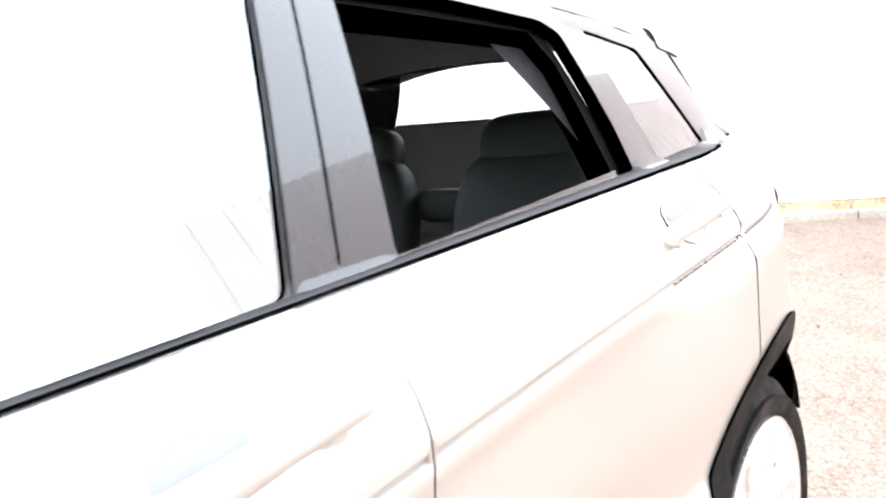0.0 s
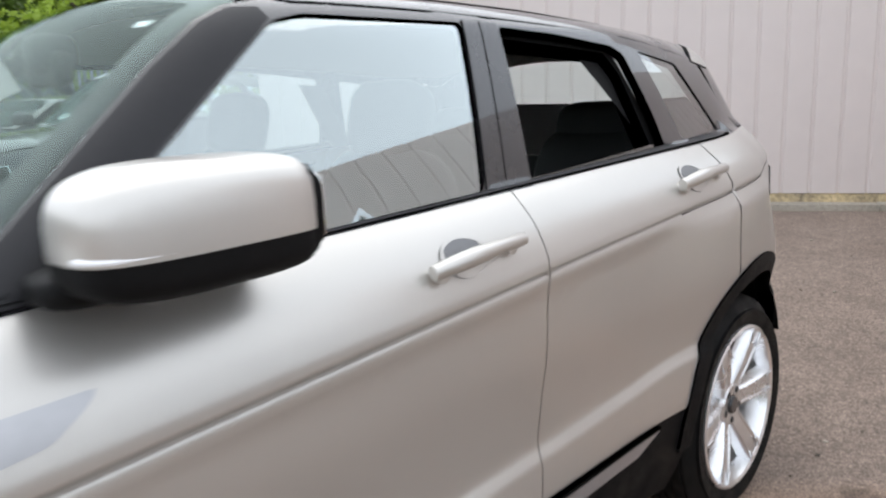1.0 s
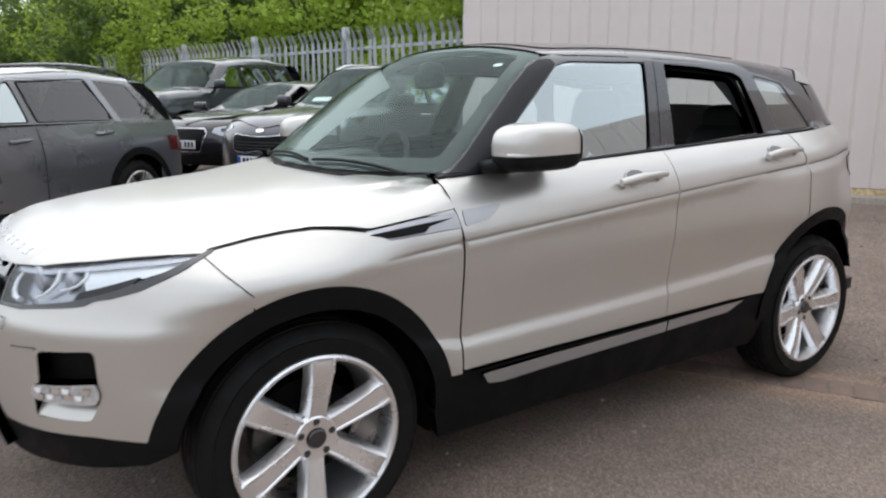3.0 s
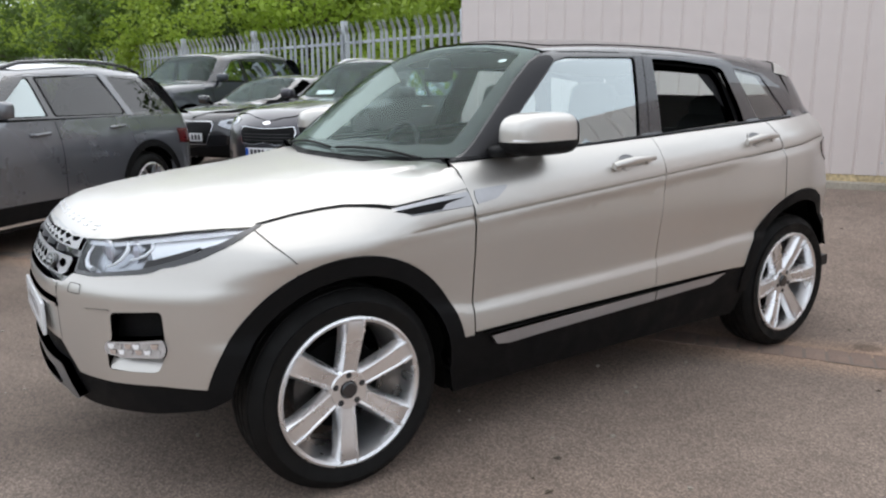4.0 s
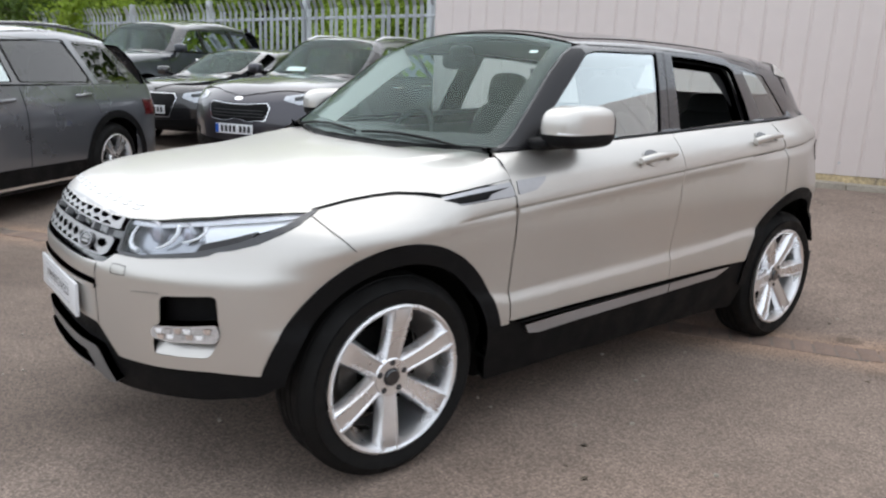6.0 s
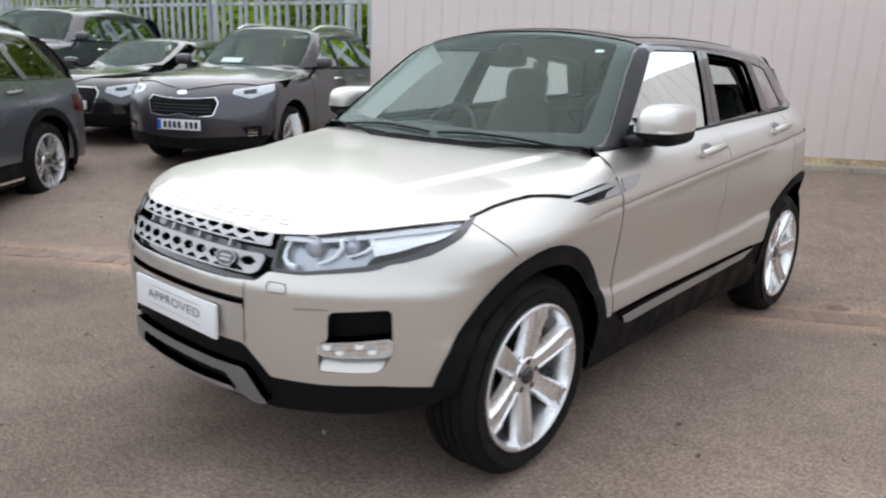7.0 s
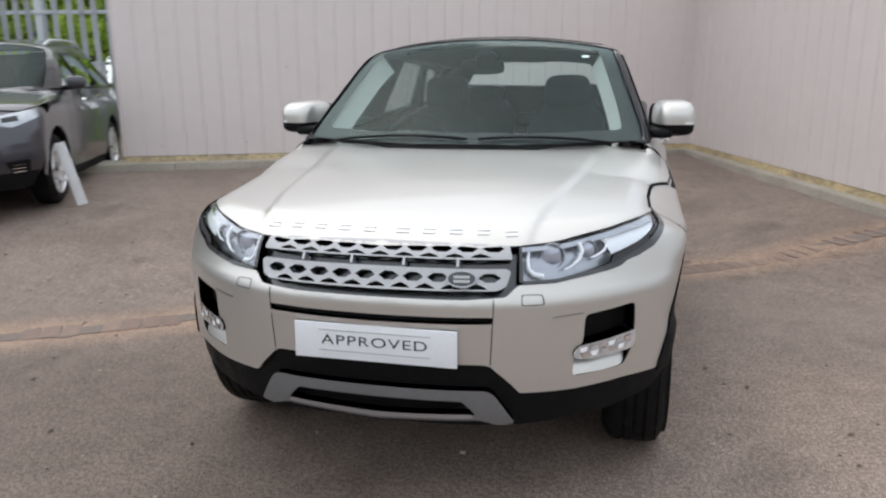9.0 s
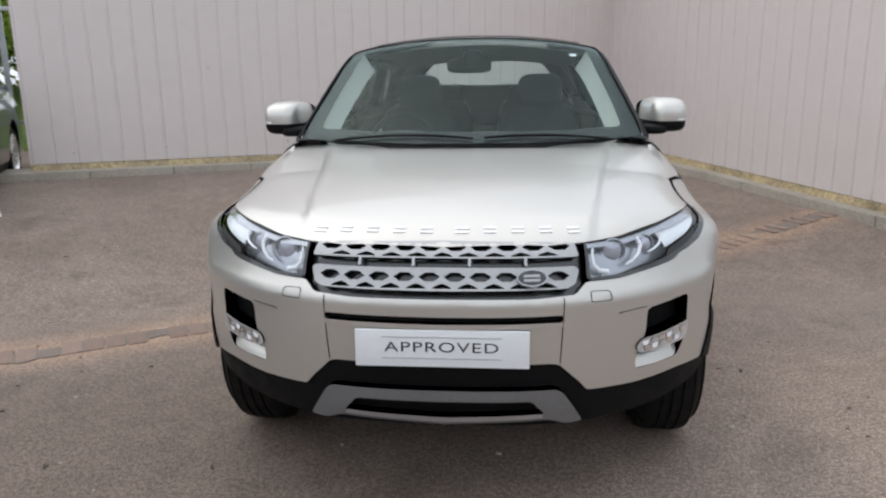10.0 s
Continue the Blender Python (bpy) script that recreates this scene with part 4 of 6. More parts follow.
def build_trees(p0, u, face):
    kinds = [tree_mesh(11, 5.6, 2.2, 11000, 0.15), tree_mesh(12, 6.6, 2.5, 11000, 0.16), tree_mesh(13, 4.6, 2.0, 9000, 0.14)]
    for k, (w, c) in enumerate(kinds):
        w.materials.append(BARK)
        c.materials.append(LEAF_DARK if k == 1 else LEAF)
    rnd = random.Random(4)
    spots = []
    x = 3.5
    while x < 40:
        spots.append((x, rnd.uniform(4.2, 6.0)))
        spots.append((x + 1.1, rnd.uniform(7.5, 9.5)))
        x += rnd.uniform(2.0, 2.7)
    spots += [(1.0 + 3.4 * k, 12.0 + 1.5 * (k % 2)) for k in range(11)]
    spots += [(11.2, 0.9), (13.2, 0.5), (15.6, 0.9), (18.0, 0.6), (20.8, 0.9), (24.0, 0.7)]
    for i, (x, d) in enumerate(spots):
        p = p0 + u * (x * 1.3 - 2.0) - face * d * 1.2
        w, c = kinds[(i * 7 + i // 3) % 3]
        t = new("tree")
        t.matrix_world = Matrix.Translation((p.x, p.y, 0.11 * min(d, 9) + 0.28)) @ Matrix.Rotation(rnd.uniform(0, 6.28), 4, "Z") @ Matrix.Scale(rnd.uniform(0.9, 1.15) * (0.90 if d < 2 else 1.18 if d < 7 else 1.36 if d < 11 else 1.6), 4)
        tagged(t, "leafy green tree with a dense uneven crown behind the fence", "tree", "trees behind the fence")
        for nm, me in (("trunk", w), ("crown", c)):
            new(nm, me).parent = t


def build_surround():
    """What closes the yard behind the camera: a hedge line on a low bank, seen only in reflections."""
    w, c = tree_mesh(21, 3.4, 2.6, 5000, 0.24)
    w.materials.append(BARK)
    c.materials.append(LEAF_DARK)
    rnd = random.Random(6)
    for i in range(26):
        a = radians(-172 + i * 5.0)
        p = Vector((1 + 34 * math.cos(a), 30 * math.sin(a), 0))
        t = new("tree")
        t.matrix_world = Matrix.Translation(p) @ Matrix.Rotation(rnd.uniform(0, 6.28), 4, "Z") @ Matrix.Scale(rnd.uniform(0.8, 1.2), 4)
        tagged(t, "leafy green tree closing the far side of the yard", "tree", "trees across the yard")
        for nm, me in (("trunk", w), ("crown", c)):
            new(nm, me).parent = t


build_ground()
build_litter()
build_walls()
P0, FU = Vector((-7.45, 6.95, 0)), Vector((-1, -0.25, 0)).normalized()
FF = Vector((FU.y, -FU.x, 0)) * (1 if FU.x > 0 else -1)
FF = FF if FF.y < 0 else -FF
build_fence(P0 - FU * 4.0, FU, FF, 34.0, "galvanised steel palisade fence with pointed pales before a grass bank", 1.27, 1.13)
build_fence(CORNER + SIDE_DIR * 5.70, SIDE_DIR, Vector((-SIDE_DIR.y, SIDE_DIR.x, 0)) * -1, 15.0, "galvanised steel palisade fence going on from the ribbed wall")
build_bank(P0, FU, FF)
build_trees(P0, FU, FF)
build_surround()
box = Solid().box(-0.17, 0.17, -0.12, 0.12, 0.0, 1.0).box(-0.185, 0.185, -0.135, 0.135, 1.0, 1.03)
cabinet = box.part("steel_cabinet", GALV, bevel=0.008)
cabinet.matrix_world = pose(-7.10, 6.72, lay(-7.10, 6.72), 0, 0, 20) @ Matrix.Scale(1.25, 4)
tagged(cabinet, "small galvanised steel cabinet standing between fence and wall", "cabinet")

# ---- the silver car ----
def blob(a, b, c, e=0.5, m=None, nu=28, nv=16, cut=None, low=-1.0, high=1.0):
    """A rounded box of half sizes a, b, c; a small e makes it squarer. cut flattens it beyond y = cut * b."""
    s, vs, fs = Solid(), [], []
    sp = lambda v, q: math.copysign(abs(v) ** q, v)
    for j in range(nv + 1):
        t = -math.pi / 2 + math.pi * j / nv
        for i in range(nu):
            p = 2 * math.pi * i / nu
            x, y, z = sp(math.cos(t), e) * sp(math.cos(p), e), sp(math.cos(t), e) * sp(math.sin(p), e), sp(math.sin(t), e)
            if cut is not None:
                y = min(y, cut)
            z = min(max(z, low), high)
            q = Vector((a * x, b * y, c * z))
            vs.append(m @ q if m else q)
    for j in range(nv):
        for i in range(nu):
            fs.append((j * nu + i, j * nu + (i + 1) % nu, (j + 1) * nu + (i + 1) % nu, (j + 1) * nu + i))
    return s.add(vs, fs)


def text_mesh(words, height):
    cu = bpy.data.curves.new("words", "FONT")
    cu.body, cu.size, cu.align_x, cu.align_y, cu.space_character = words, height, "CENTER", "CENTER", 1.12
    tmp = new("words", cu)
    me = bpy.data.meshes.new_from_object(tmp.evaluated_get(bpy.context.evaluated_depsgraph_get()))
    bpy.data.objects.remove(tmp)
    bpy.data.curves.remove(cu)
    return me


def place_on(shape, view, a, b):
    """The pose of a small thing on the skin: z points out, y up."""
    p = shape.point(view, [(a, b)])
    n = Vector(shape.normal(p)[0])
    q = n.to_track_quat("Z", "Y").to_matrix().to_4x4()
    return Matrix.Translation(Vector(p[0])) @ q


def build_hero():
    H = Hero()
    car = new("suv_car")
    tagged(car, "champagne silver five-door SUV with black roof and open rear window", "car")
    car.matrix_world = Matrix()
    A = (0.0, 0.378)
    B = (2.65, 0.403)
    R1, R0, R2, R3 = 0.482, 0.418, 0.462, 0.402
    zb = lambda y: float(H.belt(y))
    FB = lambda y: zb(y) - 0.003
    # ---- nose
    lamp = [(22.8, .935), (30, .940), (39.2, .962), (44, .974), (55.4, .988), (51.3, .946), (44, .893), (37.7, .860), (28, .834), (22.2, .833)]
    hood = symo([(-.757, 0), (-.750, 40), (-.737, 60), (-.708, 66.6), (-.652, 70.3), (-.535, 72.4), (-.40, 73.5), (-.262, 74.5), (-.128, 72.4), (.036, 71.6), (.148, 72.9), (.2, 73.9), (.36, 72.9), (.515, 71.9), (.497, 69), (.487, 66.3), (.53, 64.8), (.555, 62.0), (.52, 57), (.45, 49), (.405, 32), (.388, 0)])
    N = Hero()
    N.cabin = False
    patch("bonnet", N, "over", hood, PAINT, car, r=0.02, step=0.015)
    ys = np.arange(.2, 3.3, .02)
    rows = [np.stack([ys, H.crease(ys) + d], 1) for d in (-.04, -.025, -.012, -.004, 0, .003, .006, .009, .013, .018, .024, .030, .036, .042, .05)] + [np.stack([ys, H.ridge_rise(np.clip(ys, .3, 3.0)) + d], 1) for d in (.58, .595, .61, .625, .64, .655)]
    fog = [(32.2, .725), (41.6, .740), (41.8, .60), (39.8, .534), (30.4, .528), (30.6, .60), (32.0, .636)]
    flank = [(y, z) for y, z in [(-.19, .866)] + arc(*A, R1, 8, 113, 163)]
    flank = [(math.degrees(math.atan2(p[0], H.nose - p[1])), p[2]) for p in H.point("side", flank)] + [(50.4, .482)]
    bumper = [(0, .787), (14, .788), (20.0, .795), (22, .826), (28, .827), (37.7, .853), (44, .888), (51.6, .941), (55.7, .984), (57.4, .972)] + flank + [(40, .490), (31, .484), (22.2, .486), (20.8, .518), (17.6, .578), (16.6, .583), (0, .583)]
    slot = sym([(0, .733), (18.0, .736), (18.0, .717), (0, .713)])
    patch("front_bumper", H, "wrap", sym(bumper), PAINT, car, step=0.022, r=0.008, depth=0.03, holes=[fog, [(-a, b) for a, b in fog], slot], hole_r=0.02)
    patch("bumper_slot", H, "wrap", sym([(0, .745), (19.5, .745), (19.5, .70), (0, .70)]), BLACK_PLASTIC, car, off=-0.02, depth=0, label="black slot above the number plate")
    patch("valance", H, "wrap", sym([(0, .600), (18.5, .595), (22.5, .520), (51.5, .515), (51.5, .445), (47, .405), (38, .378), (22, .36), (0, .36)]), BLACK_PLASTIC, car, off=-0.012, depth=0.03, label="black lower bumper")
    patch("lower_grille", H, "wrap", sym([(0, .60), (18.5, .595), (22.5, .48), (0, .48)]), BLACK_PLASTIC, car, off=-0.035, depth=0)
    skid = sym([(0, .503), (17.2, .505), (18.2, .492), (21.6, .392), (19.2, .384), (16.2, .404), (0, .388)])
    hole = sym([(0, .466), (13.4, .468), (15.6, .424), (0, .410)])
    patch("skid_plate", H, "wrap", skid, SKID_GREY, car, off=0.018, depth=0.035, step=0.02, holes=[hole], r=0.01, hole_r=0.008, label="grey skid plate")
    patch("skid_bar", H, "wrap", sym([(0, .418), (15.0, .430), (15.3, .417), (0, .401)]), SATIN_SILVER, car, off=0.026, depth=0.02, r=0.006)
    patch("slot_lip", H, "wrap", sym([(0, .713), (17.9, .717), (17.9, .703), (0, .698)]), PAINT, car, off=0.007, depth=0.012, step=0.02, r=0.003, label="silver lip under the slot")
    # number plate and its word
    plate = Solid().box(-.262, .262, -.006, .006, -.0575, .0575).part("number_plate", WHITE_PLATE, car, "white show plate reading APPROVED", bevel=0.003)
    plate.matrix_local = pose(0, -.853, .639, -2)
    word = link("plate_word", text_mesh("APPROVED", 0.050), INK, plate)
    word.matrix_local = pose(0, -.0075, .004, 90) @ Matrix.Diagonal((1.28, 0.88, 1, 1))
    for z in (.036, -.030):
        Solid().box(-.18, .18, -.008, -.006, z - .0008, z + .0008).part("plate_line", GREY_INK, plate, smooth=0)
    # grille
    patch("grille_frame", H, "wrap", sym([(0, .953), (17, .946), (22.6, .938), (22.0, .83), (20.2, .797), (14, .785), (0, .785)]), BLACK_GLOSS, car, off=-0.034, depth=0)
    def lattice(z0, z1, n, gap):
        """Two offset rows of flat hexagon openings, the lower row cut off by the bar's foot."""
        h, out = (z1 - z0), []
        for k in range(n):
            a = (k - (n - 1) / 2) * gap
            c, w = z0 + h * .66, gap * .43
            out.append([(a - w, c), (a - w * .42, c + h * .20), (a + w * .42, c + h * .20), (a + w, c), (a + w * .42, c - h * .20), (a - w * .42, c - h * .20)])
        for k in range(n - 1):
            a = (k - (n - 2) / 2) * gap
            w = gap * .41
            out.append([(a - w, z0 + h * .14), (a - w * .62, z0 + h * .27), (a, z0 + h * .38), (a + w * .62, z0 + h * .27), (a + w, z0 + h * .14)])
        return out
    patch("grille_bar", H, "wrap", sym([(0, .945), (16, .940), (21.3, .935), (21.5, .898), (0, .899)]), GRILLE_GREY, car, off=0.0, depth=0.022, step=0.02, r=0.006, holes=lattice(.897, .943, 10, 4.15), label="grey upper grille bar with hexagon holes")
    patch("grille_bar", H, "wrap", sym([(0, .873), (20.4, .872), (21.1, .864), (20.2, .823), (18.8, .811), (0, .808)]), GRILLE_GREY, car, off=0.004, depth=0.022, step=0.02, r=0.006, holes=lattice(.806, .868, 10, 3.95), label="grey lower grille bar with hexagon holes")
    for a in (-13.2, -4.6, 4.3, 13.0):
        Solid().box(-.004, .004, -.012, .012, -.02, .006).part("grille_tab", SATIN_SILVER, car).matrix_local = place_on(H, "wrap", a, .887)
    m = place_on(H, "wrap", 13.6, .842) @ pose(0, 0, .012)
    badge = Solid().prism(ring(0, 0, .046, .026, 36), -.02, .006).part("badge", BLACK_GLOSS, car, "dark oval badge with a pale rim", bevel=0.002)
    badge.matrix_local = m
    rim = Solid()
    o, q = ring(0, 0, .046, .026, 36), ring(0, 0, .042, .0225, 36)
    rim.add([(x, y, .0075) for x, y in o + q], [(i, (i + 1) % 36, 36 + (i + 1) % 36, 36 + i) for i in range(36)])
    rim.part("badge_rim", SATIN_SILVER, badge, smooth=0)
    for y in (.006, -.007):
        Solid().box(-.024, .024, y - .004, y + .004, .0062, .008).part("badge_bar", GRILLE_GREY, badge, smooth=0)
    # raised bars that stand for the letters on the bonnet
    for k in range(10):
        x = (-.395 + k * .085) if k < 5 else (.055 + (k - 5) * .085)
        p = H.point("top", [(x, -.705 + .2 * x * x)])
        n = Vector(H.normal(p)[0])
        w = .019 if k % 5 else .022
        s = Solid().box(-w, w, .005, .013, -.001, .003).box(-w, w, -.013, -.005, -.001, .003)
        s.part("bonnet_mark", LIGHT_GUIDE, car).matrix_local = Matrix.Translation(Vector(p[0])) @ n.to_track_quat("Z", "Y").to_matrix().to_4x4()
    # ---- body sides
    for sd in (1, -1):
        wing = [(-.274, .957), (-.272, .988), (-.128, 1.006), (.036, 1.020), (.148, 1.010), (.19, 1.000), (.25, .971), (.513, .981), (.519, .90), (.5225, .68), (.5225, .48), (.462, .48)] + arc(*A, R1, 22, 14, 112)
        patch("front_wing", H, "side", wing, PAINT, car, sd, step=0.025, extra=rows)
        door = [(.494, FB(.49)), (.503, 1.06), (.526, .94), (.529, .68), (.529, .492), (1.553, .502), (1.567, .67), (1.566, .89), (1.567, 1.04), (1.571, FB(1.57))]
        d1 = patch("front_door", H, "side", door, PAINT, car, sd, step=0.03, r=0.006, extra=rows)
        rdoor = [(1.574, FB(1.57)), (1.570, 1.04), (1.569, .89), (1.570, .67), (1.556, .502), (2.196, .508)] + arc(*B, R2 - .004, 12, 163, 113) + [(2.455, .93), (2.44, 1.08), (2.425, FB(2.42))]
        d2 = patch("rear_door", H, "side", rdoor, PAINT, car, sd, step=0.03, r=0.006, extra=rows)
        quarter = [(2.431, FB(2.43)), (2.446, 1.08), (2.461, .93)] + arc(*B, R2 - .004, 16, 112, 30) + [(3.12, .62), (3.20, .66), (3.26, .90), (3.22, 1.06), (3.12, FB(3.1))]
        patch("rear_quarter", H, "side", quarter, PAINT, car, sd, step=0.025, extra=rows)
        patch("hinge_cover", H, "side", [(.40, 1.03), (.40, 1.085), (.47, 1.118), (.56, 1.128), (.56, 1.03)], PAINT, car, sd, off=-.005, depth=0)
        run = [(-.268, .984), (-.20, .9935), (-.128, 1.0035), (-.04, 1.0125), (.036, 1.0165), (.10, 1.0125), (.148, 1.0065), (.185, 1.000)]
        patch("bonnet_gap", H, "side", [(y, z + .0035) for y, z in run] + [(y, z - .0025) for y, z in run[::-1]], SEAM_BLACK, car, sd, off=.0012, depth=0, step=.012)
        patch("wing_seam", H, "side", [(-.283, .976), (-.25, .932), (-.187, .868), (-.190, .866), (-.253, .930), (-.286, .974)], SEAM_BLACK, car, sd, off=.0008, depth=0, step=.015)
        # arches and sills
        for c, t0, t1, extra in ((A, 168, -3, "front"), (B, 184, 14, "rear")):
            out, inn = arc(*c, R1 + .004 if extra == "front" else R2, 40, t0, t1), arc(*c, R0 if extra == "front" else R3, 40, t1, t0)
            out = [(y, z) for y, z in out]
            patch("arch_trim", H, "side", out + inn, BLACK_PLASTIC, car, sd, off=0.006, depth=0.05, label="black plastic wheel arch trim")
            well = Solid()
            pr = arc(c[0], c[1], (R0 if extra == "front" else R3) + .01, 18, 168 if extra == "front" else 184, -4 if extra == "front" else 14)
            n = len(pr)
            well.add([(sd * x, y, z) for x in (.885, .45) for y, z in pr], [(i, i + 1, n + i + 1, n + i) for i in range(n - 1)])
            well.add([(sd * .45, y, z) for y, z in pr], [tuple(range(n))])
            well.part("wheel_well", SEAM_BLACK, car)
        patch("sill_trim", H, "side", [(.44, .492), (2.21, .503), (2.24, .40), (2.20, .24), (.46, .24), (.41, .40)], BLACK_PLASTIC, car, sd, off=-0.004, depth=0.05, label="black sill trim")
        patch("sill_strip", H, "side", [(.60, .467), (1.548, .486), (1.548, .441), (.69, .416), (.63, .426)], SATIN_SILVER, car, sd, off=0.014, depth=0.02, r=0.004, label="satin silver sill strip")
        patch("sill_strip", H, "side", [(1.556, .486), (2.05, .497), (1.95, .456), (1.556, .442)], SATIN_SILVER, car, sd, off=0.014, depth=0.02, r=0.004, label="satin silver sill strip")
        patch("sill_seal", H, "side", [(.56, .487), (2.06, .500), (2.05, .493), (.57, .478)], SEAM_BLACK, car, sd, off=0.012, depth=0.02)
        # side vent
        patch("wing_vent", H, "side", [(.178, 1.000), (.33, 1.020), (.516, 1.034), (.516, .983), (.25, .974)], SATIN_SILVER, car, sd, off=-0.002, depth=0.012, label="satin silver wing vent")
        patch("vent_gap", H, "side", [(.19, 1.007), (.516, 1.043), (.516, 1.034), (.18, .999)], SEAM_BLACK, car, sd, off=-0.012, depth=0)
        patch("vent_inset", H, "side", [(.190, .990), (.30, 1.003), (.38, 1.009), (.49, 1.016), (.40, .999), (.375, .982), (.25, .977)], BLACK_PLASTIC, car, sd, off=0.001, depth=0.004)
        patch("door_vent", H, "side", [(.531, 1.036), (.69, 1.044), (.675, 1.028), (.625, .998), (.531, .985)], SATIN_SILVER, car, sd, off=0.003, depth=0.008, r=0.01, label="satin silver vent end on the door")
        # handles
        for y, z, d in ((1.245, 1.068, d1), (2.148, 1.122, d2)):
            pa, pb = H.point("side", [(y, z), (y + .25, z + .02)])
            na = H.normal(np.array([pa]))[0]
            mid = [(Vector(pa) + (Vector(pb) - Vector(pa)) * t + Vector(na) * (.018 + .016 * math.sin(math.pi * t))) for t in np.linspace(0, 1, 11)]
            mid = [Vector((sd * p.x, p.y, p.z)) for p in mid]
            hd = Solid().tube(mid, lambda t: 0.0135 + 0.004 * math.sin(math.pi * min(t * 1.6, 1)), 12)
            hd.tube([Vector((sd * (pb[0] - .01), pb[1] - .035, pb[2] - .002)), Vector((sd * (pb[0] + .02), pb[1] - .035, pb[2] - .002))], .014, 12)
            hd.tube([Vector((sd * (pa[0] - .01), pa[1] + .02, pa[2])), Vector((sd * (pa[0] + .022), pa[1] + .02, pa[2]))], .013, 12)
            hd.part("door_handle", PAINT, d, "body-coloured door handle")
            patch("handle_recess", H, "side", ring(y + .105, z + .016, .062, .036, 28), PAINT, d, sd, off=0.0025, depth=0.004, holes=[ring(y + .105, z + .016, .056, .031, 24)])
            patch("handle_cup", H, "side", ring(y + .105, z + .018, .058, .033, 28), PAINT, d, sd, off=0.0012, depth=0.002)
            # grey crescent: the shadow in the handle recess, laid on as colour
            patch("handle_shade", H, "side", [(y + .055, z + .020), (y + .062, z + .040), (y + .085, z + .050), (y + .118, z + .052), (y + .142, z + .044), (y + .152, z + .028)], SKID_GREY, d, sd, off=0.002, depth=0.002, r=.008)
        # greenhouse
        t = lambda y: zb(y) + .005
        side_gl = [(.66, t(.66)), (1.13, 1.492), (1.20, 1.507), (1.612, 1.510), (1.506, t(1.5))]
        rear_gl = [(1.735, 1.506), (1.95, 1.498), (2.20, 1.476), (2.25, 1.455), (2.30, 1.30), (2.315, t(2.31)), (1.665, t(1.66))]
        quart_gl = [(2.345, 1.466), (2.595, 1.436), (2.76, t(2.76)), (2.445, t(2.44))]
        rid = [(y, H.ridge(y)) for y in (.50, .56, .62, .70, .80, .90, 1.0, 1.06)]
        cant = [(.488, t(.49) - .010)] + [(y, q[1]) for y, q in rid] + [(1.12, 1.527), (1.2, 1.540), (1.6, 1.547), (2.2, 1.520), (2.6, 1.483), (2.80, 1.452), (2.93, t(2.93)), (2.93, t(2.93) - .010)]
        patch("window_surround", H, "side", cant, BLACK_GLOSS, car, sd, depth=0.025, step=0.03, holes=[side_gl, rear_gl, quart_gl], hole_r=0.015, label="gloss black pillars round the side windows")
        patch("pillar_panel", H, "side", [(.50, FB(.5) + .012)] + [(y, q[1] - .006) for y, q in rid] + [(1.115, 1.512), (1.125, 1.494), (.655, t(.655) + .004)], BLACK_SATIN, car, sd, off=0.0025, depth=0.004, step=0.025, label="satin black windscreen pillar cover")
        patch("belt_trim", H, "side", [(.50, FB(.5)), (.50, t(.5)), (2.62, t(2.62)), (2.70, FB(2.70) + .003)], BLACK_SATIN, car, sd, off=0.006, depth=0.02, label="black belt line trim")
        patch("front_side_window", H, "side", side_gl, GLASS_FRONT, car, sd, off=-0.006, depth=0, label="pale reflecting front side window").visible_shadow = False
        if sd < 0:
            patch("rear_side_window", H, "side", rear_gl, GLASS_SIDE, car, sd, off=-0.006, depth=0).visible_shadow = False
        patch("quarter_window", H, "side", quart_gl, GLASS_SIDE, car, sd, off=-0.004, depth=0).visible_shadow = False
        patch("pillar_cover", H, "side", [(1.617, 1.514), (1.668, 1.514), (1.572, t(1.57)), (1.511, t(1.51))], BLACK_GLOSS, car, sd, off=0.004, depth=0.006)
        patch("pillar_cover", H, "side", [(1.673, 1.514), (1.730, 1.511), (1.658, t(1.66)), (1.577, t(1.58))], BLACK_GLOSS, car, sd, off=0.004, depth=0.006)
        patch("sail_cover", H, "side", [(.60, t(.6)), (.735, t(.735)), (.80, t(.8) + .07), (.70, 1.20)], BLACK_PLASTIC, car, sd, off=0.002, depth=0.004)
        # open window: frame lining inside the rear door
        if sd > 0:
            lin = patch("window_channel", H, "side", [(1.70, 1.520), (2.24, 1.490), (2.35, t(2.35) - .01), (1.62, t(1.62) - .01)], SEAM_BLACK, car, sd, off=-0.03, depth=0.05, holes=[[(1.738, 1.503), (2.20, 1.474), (2.245, 1.42), (2.29, t(2.28) + .005), (1.675, t(1.68) + .005)]], label="black window channel of the open rear window")
            patch("window_edge", H, "side", [(1.67, t(1.67) - .02), (2.30, t(2.3) - .02), (2.29, t(2.29) + .012), (1.68, t(1.68) + .004)], GLASS_SIDE, car, sd, off=-0.016, depth=0.004, label="top edge of the lowered window")
        # mirror
        mx, my, mz = sd * .934, .828, 1.224
        mm = Matrix.Translation((mx, my, mz - .012)) @ Matrix.Rotation(sd * radians(6), 4, "Z")
        mir = blob(.088, .175, .090, .56, mm, 48, 30, 0.72, low=-0.10).part("wing_mirror", PAINT, car, "body-coloured wing mirror shell over a black base", smooth=50)
        blob(.0865, .1735, .058, .56, mm @ pose(0, 0, -.006), 44, 18, .72, high=0.0).part("mirror_base", BLACK_PLASTIC, mir, smooth=50)
